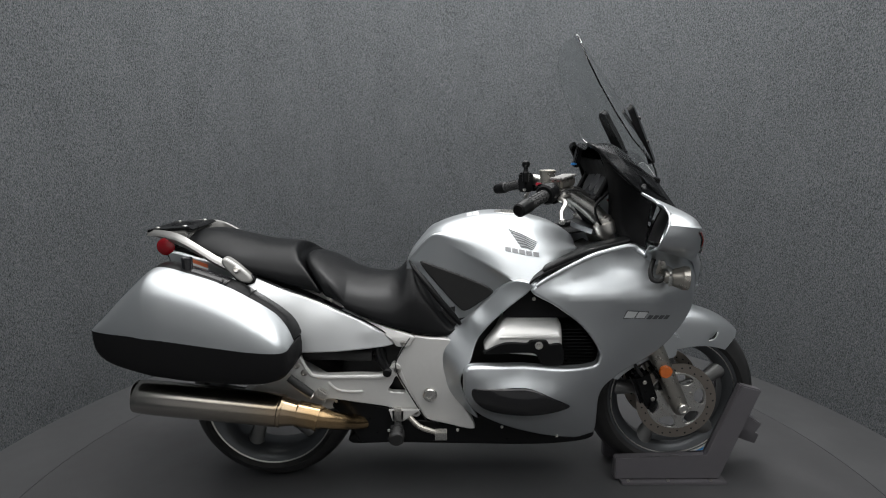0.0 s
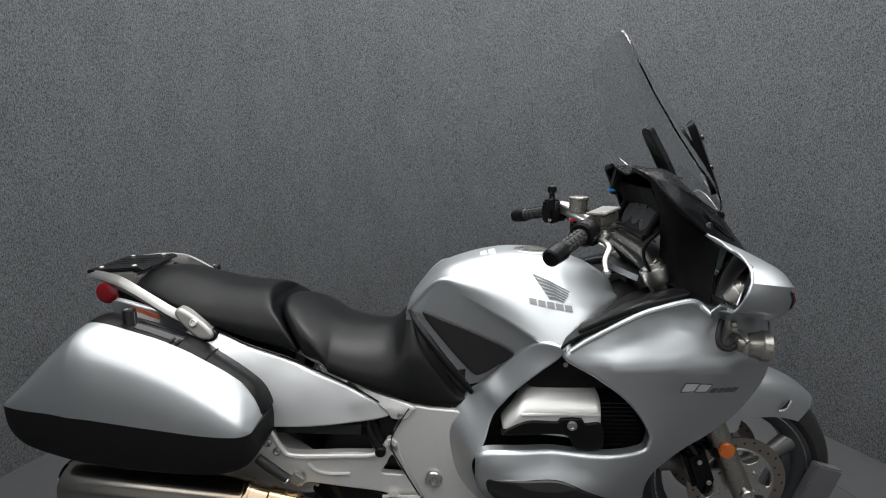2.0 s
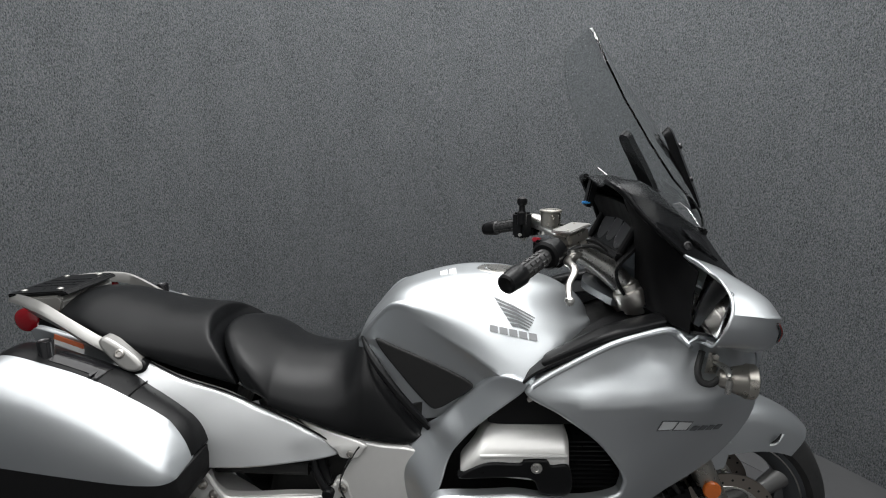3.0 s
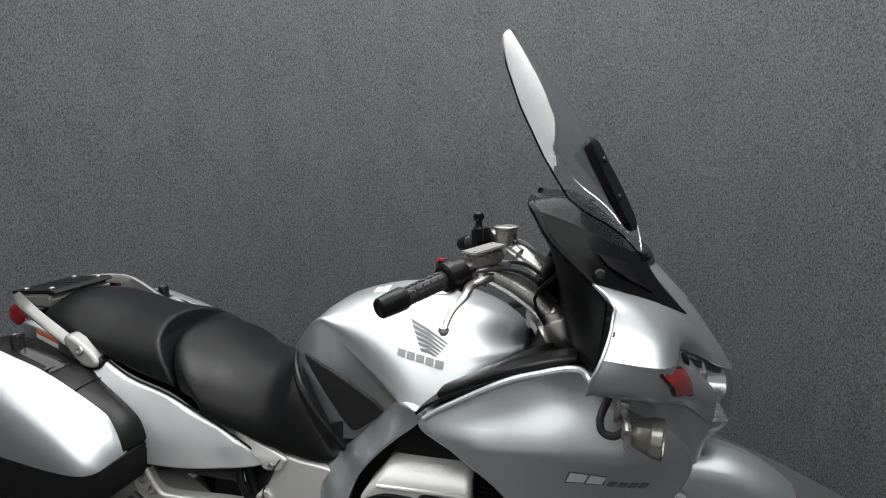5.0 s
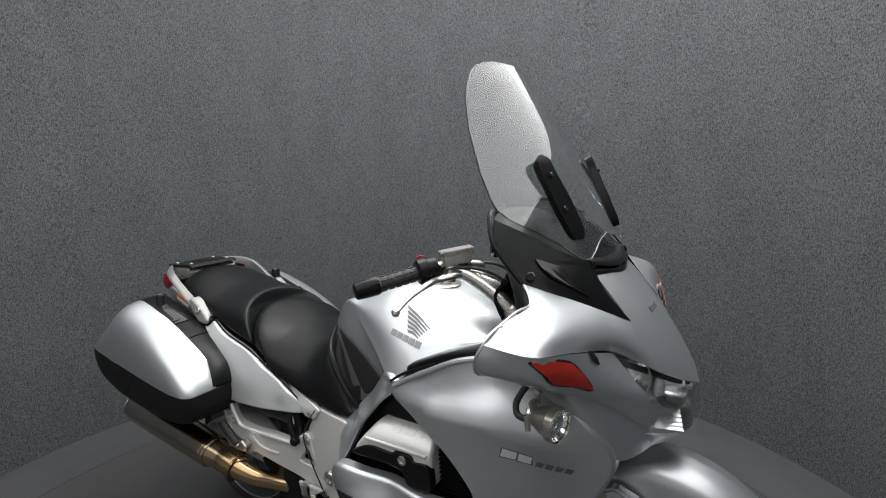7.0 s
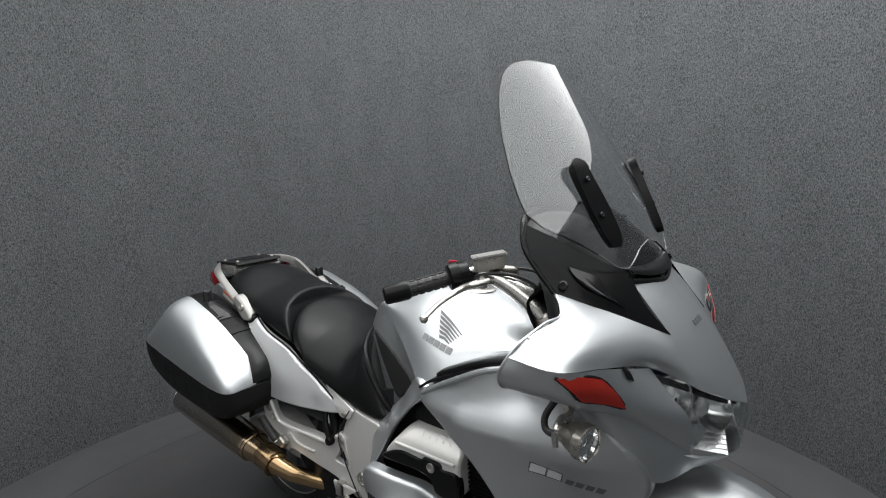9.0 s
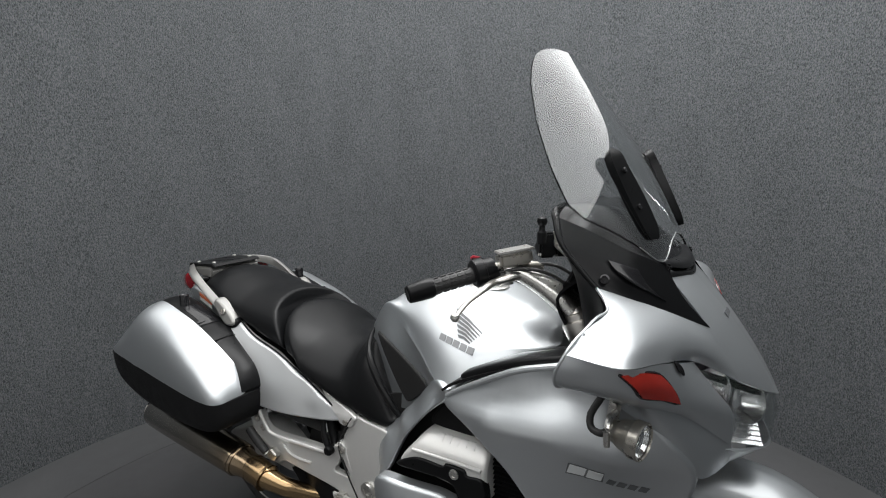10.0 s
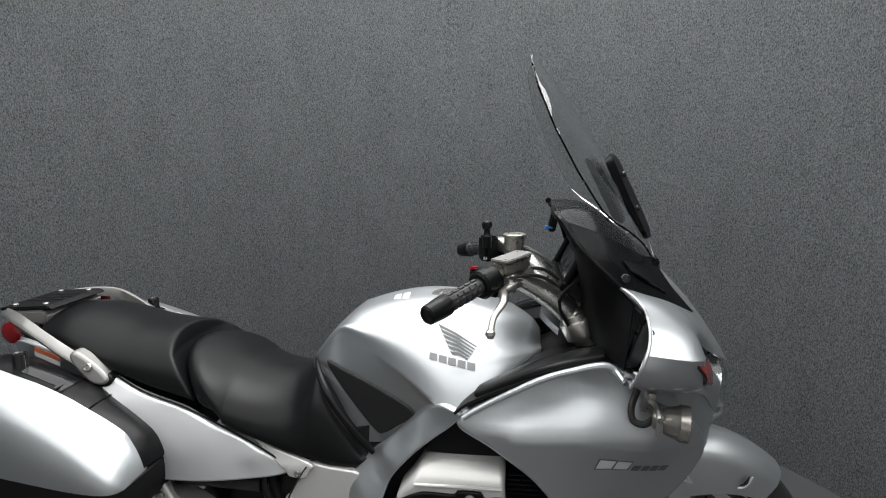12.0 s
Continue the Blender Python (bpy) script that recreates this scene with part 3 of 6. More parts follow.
def pannier():
    rows = crom(BAG, 5)
    strip, shell, low = [], [], []
    yi = 0.19
    for x, zt, zs, zb, yo in rows:
        k = min(1.0, (yo - 0.225) / 0.15)
        ys = float(np.interp(x, [-0.392, 0.02, 0.11, 0.160], [0.280, 0.276, 0.270, 0.290]))
        fx = 0.010 * min(max((x - 0.03) / 0.10, 0), 1)
        hl = bez((ys, zt), (ys + 0.80 * (yo - ys), zt - 0.010 * k), (yo - 0.004, zs + 0.68 * (zt - zs)), (yo, zs), 16)
        st = bez((yi, zt - 0.004), (yi + 0.012, zt + 0.006), (ys - 0.02, zt + 0.006), (ys, zt - 0.001), 7)
        lo = np.vstack([bez((yo + 0.001, zs), (yo + 0.002, zs - 0.4 * (zs - zb)), (yo - 0.002, zs - 0.7 * (zs - zb)), (yo - 0.008, zs - 0.82 * (zs - zb)), 8), bez((yo - 0.011, zs - 0.88 * (zs - zb)), (yo - 0.018, zb + 0.004), (yo - 0.03, zb), (yi + 0.03, zb), 6)])
        out = lambda y: x + fx * (1 - min(max((y - yi) / (ys - yi), 0), 1) ** 3)
        shell.append([Vector((x, -y, z)) for y, z in hl] + [Vector((x, -(ys - 0.012), zs)), Vector((x, -(ys - 0.012), zt - 0.012))])
        strip.append([Vector((out(y), -y, z)) for y, z in st] + [Vector((out(yi), -yi, zs + 0.3 * (zt - zs)))])
        low.append([Vector((x + fx * min(max((yo - y) / 0.03, 0), 1), -y, z)) for y, z in lo] + [Vector((x + fx, -yi, zb)), Vector((x + fx, -yi, zs + 0.25 * (zt - zs)))])
    return loft(shell), loft(strip), loft(low)


for s in (1, -1):
    sh, st, lo = pannier()
    if s == -1:
        sh, st, lo = flipped(sh), flipped(st), flipped(lo)
    body = part("pannier", lo, PLASTIC, bike, "hard pannier with black grained lower half and silver lid", 40)
    part("pannier_lid", sh, SILVER, body, "silver painted pannier lid", 40)
    top = part("pannier_top_strip", st, SATIN, body, "satin black top strip", 40)
    for x0, z in ((-0.052, 0.837), (-0.040, 0.832)):
        part("latch", prism([(x0, z + 0.003), (x0 + 0.005, z), (x0 + 0.005, z - 0.008), (x0, z - 0.006)], -0.276 * s, -0.250 * s), GLOSS, body, "black latch")
    strip_z = lambda x: float(np.interp(x, [r[0] for r in BAG], [r[1] for r in BAG])) + 0.004
    plate = net([[(x, -0.212 * s, strip_z(x) + 0.0005) for x in (-0.142, -0.10, -0.06, -0.035)], [(x, -0.238 * s, strip_z(x) + 0.004) for x in (-0.142, -0.10, -0.06, -0.035)], [(x, -0.264 * s, strip_z(x)) for x in (-0.142, -0.10, -0.06, -0.035)]], 4, 4, 0.002)
    part("latch_plate", plate, GLOSS, body, "gloss black latch cover")
    part("strip_seam", tube([(0.030, -y * s, strip_z(0.030) + 0.0012 - 4 * (y - 0.235) ** 2 * 0.3) for y in (0.20, 0.22, 0.24, 0.26, 0.274)], 0.0016, 6, 2), INNER_SHADE_SEAM, body, "thin seam across the top strip")
    kb = lathe([(0.0165, -0.004), (0.0165, 0.003), (0.0155, 0.005), (0.0160, 0.034), (0.0145, 0.037), (0.012, 0.035), (0, 0.035)], at(-0.158, -0.245 * s, 0.869), 28)
    part("lock_knob", kb, GLOSS, body, "round black knob")
    part("reflector_strip", box(0.075, 0.002, 0.004, at(-0.33, -0.3675 * s, 0.698) @ pose(0, 0, 2 * s, 0, 4, 0), 0.0005), GRAPHITE, body, "thin reflector strip")

# rack, grab rails
rack = part("luggage_rack", prism([(-0.352, 0.960), (-0.352, 0.968), (-0.212, 0.976), (-0.200, 0.966)], -0.098, 0.098, 0.003), SATIN, bike, "black luggage rack plate with silver screws")
for x, y in ((-0.325, -0.075), (-0.325, 0.075), (-0.235, -0.075), (-0.235, 0.075)):
    part("screw", lathe([(0.008, 0), (0.008, 0.003), (0.005, 0.005), (0, 0.005)], at(x, y, 0.968 + (x + 0.352) * 0.057), 14), ALLOY, rack, "silver screw head")
for k in range(3):
    part("rib", box(0.11, 0.003, 0.0014, at(-0.28, -0.03 + 0.03 * k, 0.9724) @ pose(0, 0, 0, 0, -3.3, 0), 0.0008), PLASTIC, rack)
for s in (1, -1):
    path = crom([(-0.352, 0.088, 0.962), (-0.31, 0.113, 0.965), (-0.255, 0.148, 0.965), (-0.205, 0.170, 0.955), (-0.15, 0.177, 0.924), (-0.097, 0.179, 0.890), (-0.05, 0.185, 0.868)], 5)
    wide = np.interp(path[:, 0], [-0.352, -0.25, -0.16, -0.05], [0.009, 0.014, 0.0115, 0.014])
    tall = np.interp(path[:, 0], [-0.352, -0.22, -0.05], [0.012, 0.027, 0.021])
    rings = []
    for (x, y, z), w, h in zip(path, wide, tall):
        sec = [(-w, 0.000), (-w + 0.003, 0.004), (w * 0.5, -0.004), (w - 0.002, -0.009), (w, -0.013), (w - 0.006, -h), (w - 0.012, -h - 0.003), (-w, -h)]
        rings.append([Vector((x, -(y + a) * s, z + b)) for a, b in sec])
    gr = part("grab_rail", loft(rings), RAIL, bike, "silver cast grab rail with a broad foot")
    foot = panel([(-0.074, 0.889), (-0.062, 0.892), (-0.028, 0.869), (0.000, 0.845), (0.014, 0.828), (0.015, 0.818), (0.0, 0.813), (-0.024, 0.821), (-0.055, 0.851), (-0.074, 0.876)], lambda x, z: -0.197 + 0.30 * (z - 0.855 + 0.78 * (x + 0.03)), 0.012, 0.008, 0.022, 4)
    ft = part("rail_foot", foot if s == 1 else flipped(foot), RAIL, gr, "broad oval silver rail foot")
    # black panel puts the shade on the foot's lower face into colour
    under = panel([(-0.080, 0.876), (-0.060, 0.846), (-0.028, 0.812), (0.0, 0.804), (0.020, 0.812), (0.018, 0.830), (-0.02, 0.85), (-0.06, 0.88)], lambda x, z: -0.187 + 0.3 * (z - 0.83), 0.015, 0.006, 0.02, 4)
    part("foot_shade", under if s == 1 else flipped(under), SATIN, gr, "black panel for the shade under the rail foot")
    part("screw", lathe([(0.0105, -0.002), (0.0105, 0.003), (0.008, 0.005), (0.006, 0.005), (0.005, 0.002), (0, 0.002)], along((-0.030, -0.197 * s, 0.856), (-0.020, -0.28 * s, 0.90)), 20), STEEL, ft, "socket screw")
    tc = panel([(-0.255, 0.905), (-0.16, 0.885), (-0.08, 0.865), (-0.02, 0.845), (-0.03, 0.78), (-0.12, 0.78), (-0.22, 0.83)], lambda x, z: -0.160 - 0.035 * (x + 0.25), 0.025, 0.006, 0.01, 4)
    tp = part("tail_cover", tc if s == 1 else flipped(tc), SILVER, bike, "silver tail cover below the grab rail")
    for zo, h, mt in ((0.0, 0.011, STICKER), (-0.0115, 0.012, WHITE)):
        lb = panel([(-0.198, 0.891 + zo), (-0.130, 0.866 + zo), (-0.133, 0.866 + zo - h), (-0.201, 0.891 + zo - h)], lambda x, z: -0.1625 - 0.035 * (x + 0.25), 0.02, 0, 0.001, 1)
        part("caution_label", lb if s == 1 else flipped(lb), mt, tp, "small orange and white label")
    ts = lathe([(0.0, -0.004), (0.02, -0.004), (0.026, -0.001), (0.028, 0.002), (0.0275, 0.006), (0.022, 0.009), (0.012, 0.011), (0, 0.0115)], at(-0.264, -0.152 * s, 0.923, SIDE if s == 1 else SIDE @ pose(0, 0, 0, 180, 0, 0)), 32)
    part("turn_signal", ts, RED, bike, "round red rear signal lens")
    part("signal_stalk", tube([(-0.264, -0.135 * s, 0.923), (-0.24, -0.08 * s, 0.92)], 0.012, 12, 1), SATIN, bike)
part("rack_casting", prism([(-0.350, 0.957), (-0.225, 0.965), (-0.215, 0.952), (-0.222, 0.925), (-0.262, 0.925), (-0.31, 0.942)], -0.10, 0.10, 0.005), RAIL, rack, "silver cast rack support")
part("tail_body", prism([(-0.31, 0.925), (-0.24, 0.915), (-0.02, 0.86), (0.2, 0.76), (0.15, 0.6), (-0.1, 0.62), (-0.28, 0.84)], -0.10, 0.10, 0.01), DARK, bike, "black tail underside")

# exhaust
EX, EY, EZ = 0.012, -0.035, 0.018
ex = part("muffler", tube([(x + EX, y + EY, z + EZ) for x, y, z in ((-0.352, -0.238, 0.457), (-0.346, -0.238, 0.456), (-0.325, -0.238, 0.453), (-0.12, -0.238, 0.430), (0.06, -0.236, 0.407), (0.088, -0.236, 0.403))],
                          [0.034, 0.044, 0.051, 0.052, 0.050, 0.048], 32, 5, flat=1.08), MUFFLER, bike, "oval brushed steel muffler turning bronze at its front", 30)
part("end_cap", lathe([(0.038, 0), (0.036, 0.004), (0.026, 0.006), (0.024, -0.02), (0, -0.02)], along((-0.351 + EX, -0.238 + EY, 0.457 + EZ), (-0.5, -0.238 + EY, 0.493)), 28), MUFFLER, ex, "recessed muffler outlet")
part("weld_collar", tube([(x + EX, y + EY, z + EZ) for x, y, z in ((0.085, -0.236, 0.403), (0.089, -0.236, 0.4025), (0.093, -0.236, 0.402), (0.098, -0.236, 0.401))], [0.048, 0.0505, 0.0505, 0.048], 32, 2, flat=1.05), MUFFLER, ex, "bronze weld collar")
part("exhaust_cone", tube([(x + EX, y + EY, z + EZ) for x, y, z in ((0.095, -0.236, 0.401), (0.13, -0.234, 0.394), (0.145, -0.233, 0.391))], [0.047, 0.039, 0.037], 28, 4), MUFFLER, ex, "bronze tinted pipe cone")
part("clamp", tube([(x + EX, y + EY, z + EZ) for x, y, z in ((0.143, -0.233, 0.391), (0.15, -0.233, 0.390), (0.20, -0.23, 0.377), (0.207, -0.23, 0.375))], [0.037, 0.040, 0.039, 0.036], 28, 3), MUFFLER, ex, "bronze tinted pipe sleeve")
for q in (0.146, 0.203):
    part("band", tube([(q - 0.004 + EX, -0.232 + EY, 0.391 - 0.24 * (q - 0.146) + EZ), (q + 0.004 + EX, -0.232 + EY, 0.389 - 0.24 * (q - 0.146) + EZ)], 0.0415, 28, 1), MUFFLER, ex, "raised pipe band")
part("exhaust_pipe", tube([(0.212, -0.265, 0.394), (0.247, -0.257, 0.383), (0.28, -0.240, 0.368), (0.315, -0.205, 0.347), (0.38, -0.15, 0.32)], [0.034, 0.029, 0.027, 0.025, 0.025], 24, 5), MUFFLER, ex, "bronze tinted exhaust pipe")


# wheels
def wheel(name, x, z, R, half, rim_r, spokes, label):
    w = part(name, lathe([(rim_r + 0.012, -half * 0.80), (rim_r + 0.03, -half * 0.98), (R - 0.056, -half), (R - 0.034, -half * 0.86), (R - 0.011, -half * 0.5), (R, 0), (R - 0.011, half * 0.5),
                           (R - 0.034, half * 0.86), (R - 0.056, half), (rim_r + 0.03, half * 0.98), (rim_r + 0.012, half * 0.80), (rim_r + 0.004, 0), (rim_r + 0.012, -half * 0.80)], at(x, 0, z, SIDE), 72, None, False), RUBBER, bike, label, 60)
    part("rim", lathe([(rim_r - 0.02, -half * 0.70), (rim_r + 0.014, -half * 0.84), (rim_r + 0.018, -half * 0.80), (rim_r + 0.010, -half * 0.6), (rim_r + 0.01, half * 0.6), (rim_r + 0.018, half * 0.80), (rim_r + 0.014, half * 0.84), (rim_r - 0.006, half * 0.72), (rim_r - 0.028, half * 0.3), (rim_r - 0.028, -half * 0.3), (rim_r - 0.02, -half * 0.70)], at(x, 0, z, SIDE), 72, None, False), GRAPHITE, w, "dark grey cast rim")
    part("hub", lathe([(0, -0.06), (0.035, -0.06), (0.05, -0.03), (0.05, 0.03), (0.035, 0.06), (0, 0.06)], at(x, 0, z, SIDE), 32), WHEELPAINT, w)
    for k in range(spokes):
        a = 2 * math.pi * (k + 0.3) / spokes
        bm = bmesh.new()
        p0 = (x + 0.035 * math.cos(a), -0.012, z + 0.035 * math.sin(a))
        p1 = (x + 0.55 * rim_r * math.cos(a + 0.05), -0.018, z + 0.55 * rim_r * math.sin(a + 0.05))
        p2 = (x + (rim_r - 0.012) * math.cos(a + 0.12), -0.012, z + (rim_r - 0.012) * math.sin(a + 0.12))
        tube([p0, p1, p2], [0.019, 0.017, 0.024], 12, 4, bm, 1.35, (0, 1, 0))
        part("spoke", bm, WHEELPAINT, w)
    return w


FX, FZ, FR = 1.415, 0.352, 0.298
RR = 0.292
rear = wheel("rear_wheel", 0.0, FLOOR + RR, RR, 0.080, 0.206, 5, "rear wheel with black road tyre")
front = wheel("front_wheel", FX, FZ, FR, 0.058, 0.214, 5, "front wheel with black road tyre in a chock")
part("rim_edge", tube([(FX + 0.2165 * math.cos(a), -0.0465, FZ + 0.2165 * math.sin(a)) for a in np.linspace(0, 2 * math.pi, 60)], 0.0022, 6, 1), ALLOY, front, "bright polished rim edge")
# this arc is a bright piece of the polished rim edge
part("rim_edge_arc", tube([(FX + 0.226 * math.cos(a), -0.0475, FZ + 0.226 * math.sin(a)) for a in np.linspace(radians(-78), radians(-45), 9)], 0.004, 6, 1), ALLOY, front, "bright polished rim edge")
part("rim_stripe", tube([(FX + 0.234 * math.cos(a), -0.0505, FZ + 0.234 * math.sin(a)) for a in np.linspace(radians(-88), radians(-42), 12)], 0.0045, 6, 1), BLUE, front, "blue rim stripe")
part("rim_stripe", tube([(0.221 * math.cos(a), -0.066, FLOOR + RR + 0.221 * math.sin(a)) for a in np.linspace(radians(-165), radians(-20), 30)], 0.0035, 6, 1), ALLOY, rear, "bright polished rim edge")


def flat(v):
    return lambda x, z: v


def brake_disc(x, y, z, r, parent):
    m = at(x, y, z, SIDE)
    d = part("brake_disc", loft([[m @ Vector((q * math.cos(a), q * math.sin(a), h)) for q, h in ((r - 0.036, -0.0025), (r, -0.0025), (r, 0.0025), (r - 0.036, 0.0025))] for a in np.arange(73) * 2 * math.pi / 72], caps=False), DISCSTEEL, parent, "drilled steel brake disc")
    ring = [(x + (r - 0.033) * math.cos(a), z + (r - 0.033) * math.sin(a)) for a in np.arange(14) * 2 * math.pi / 14]
    ovals = []
    for k in range(6):
        a = 2 * math.pi * (k + 0.2) / 6
        c, u, v = (x + 0.080 * math.cos(a), z + 0.080 * math.sin(a)), (-math.sin(a), math.cos(a)), (math.cos(a), math.sin(a))
        ovals.append([(c[0] + p * u[0] + q * v[0], c[1] + p * u[1] + q * v[1]) for p, q in ((0.031, 0.005), (0.015, 0.016), (-0.015, 0.016), (-0.031, 0.005), (-0.013, -0.016), (0.013, -0.016))])
    hub = panel(ring, flat(-abs(y) - 0.004), 0.014, 0.002, 0.006, 4, holes=ovals)
    if y > 0:
        hub = flipped(hub)
    part("disc_carrier", hub, ALLOY, d, "silver disc carrier")
    holes = bmesh.new()
    for k in range(30):
        a = 2 * math.pi * k / 30
        q = r - 0.010 - 0.007 * (k % 3)
        lathe([(0.0032, 0.0026), (0.0032, 0.0032), (0, 0.0032)], m @ Matrix.Translation((q * math.cos(a), q * math.sin(a), 0)), 8, holes)
    tagged(part("drill_hole", holes, DARK, d, "row of small dark drill holes"), kind="stuff")
    for k in range(6):
        a = 2 * math.pi * (k + 0.5) / 6
        part("bolt", lathe([(0.005, 0.004), (0.005, 0.010), (0, 0.010)], m @ Matrix.Translation((0.056 * math.cos(a), 0.056 * math.sin(a), 0)), 10), STEEL, d)
    return d


for s in (1, -1):
    brake_disc(FX, -0.076 * s, FZ, 0.137, front)
    a, b = Vector((FX - 0.002, -0.108 * s, FZ)), Vector((1.125, -0.122 * s, 0.965))
    d = (b - a).normalized()
    fl = part("fork_leg", tube([a - d * 0.03, a - d * 0.02, a + d * 0.02, a + d * 0.28, a + d * 0.3], [0.018, 0.026, 0.029, 0.029, 0.026], 24, 2), NICKEL, bike, "satin grey fork slider")
    part("fork_tube", tube([a + d * 0.28, b], 0.0215, 20, 1), STEEL, fl, "steel fork tube")
    part("axle_nut", lathe([(0.018, 0), (0.018, 0.012), (0.015, 0.015), (0.010, 0.015), (0.009, 0.010), (0, 0.010)], at(FX, -0.132 * s, FZ, SIDE if s == 1 else SIDE @ pose(0, 0, 0, 180, 0, 0)), 24), ALLOY, fl, "silver axle nut")
    q = a + d * 0.15
    part("reflector", lathe([(0.021, 0), (0.022, 0.003), (0.022, 0.008), (0.019, 0.012), (0, 0.0135)], at(q.x - 0.004, -0.138 * s, q.z, SIDE if s == 1 else SIDE @ pose(0, 0, 0, 180, 0, 0)), 32), ORANGE, fl, "round orange side reflector")
    cal = bmesh.new()
    box(0.062, 0.055, 0.12, at(FX - 0.122, -0.092 * s, FZ + 0.06) @ pose(0, 0, 0, 0, -20, 0), 0.012, cal)
    box(0.035, 0.06, 0.06, at(FX - 0.10, -0.095 * s, FZ + 0.015) @ pose(0, 0, 0, 0, 10, 0), 0.012, cal)
    box(0.03, 0.06, 0.05, at(FX - 0.085, -0.10 * s, FZ + 0.12) @ pose(0, 0, 0, 0, -35, 0), 0.01, cal)
    c = part("brake_caliper", cal, SATIN, bike, "black brake caliper")
    for dx, dz in ((-0.13, 0.09), (-0.10, 0.03), (-0.08, 0.125)):
        bolt(c, FX + dx, -0.125 * s, FZ + dz, 0.007)
    part("brake_hose", tube([(FX - 0.13, -0.11 * s, FZ + 0.10), (FX - 0.17, -0.12 * s, FZ + 0.17), (FX - 0.15, -0.12 * s, FZ + 0.26), (FX - 0.2, -0.11 * s, FZ + 0.4)], 0.006, 8), RUBBER, bike, "black brake hose")

# front fender
rings = []
for a in np.linspace(radians(52), radians(160), 26):
    t = (math.degrees(a) - 52) / 108
    rr = 0.318 + 0.010 * math.sin(math.pi * min(1, t * 1.3))
    w = 0.078 - 0.03 * max(0, 0.25 - t)
    drop = 0.055 + 0.055 * math.sin(math.pi * min(1, max(0, t)))
    half = crom([(0, rr), (w * 0.6, rr - 0.008), (w * 0.92, rr - 0.03), (w, rr - 0.03 - drop * 0.4), (w + 0.002, rr - 0.03 - drop)], 4)
    prof = [(-y, q) for y, q in half[::-1]] + [(y, q) for y, q in half[1:]]
    rings.append([Vector((FX + 0.012 + q * math.cos(a), y, FZ + q * math.sin(a))) for y, q in prof])
bm = loft(rings, closed=False)
bmesh.ops.recalc_face_normals(bm, faces=bm.faces)
bmesh.ops.solidify(bm, geom=bm.faces[:], thickness=0.004)
fender = part("front_fender", bm, SILVER, bike, "silver front mudguard", 50)
for s in (1, -1):
    part("fender_mount", prism([(1.285, 0.585), (1.345, 0.62), (1.40, 0.60), (1.387, 0.526), (1.352, 0.518)], -0.118 * s, -0.085 * s, 0.006), SILVER, fender, "silver fork cover")
    part("fender_slit", tube([(1.510, -0.0825 * s, 0.577), (1.524, -0.0832 * s, 0.585), (1.533, -0.0828 * s, 0.603)], [0.001, 0.0035, 0.001], 8), GLOSS, fender, "black slit")
    # raised lip in a pale colour that paints its highlight
    part("fender_lip_glint", tube([(1.508, -0.0835 * s, 0.572), (1.525, -0.0845 * s, 0.578), (1.538, -0.0835 * s, 0.602)], 0.0025, 8), PALE, fender, "pale raised lip, its highlight put into the colour")

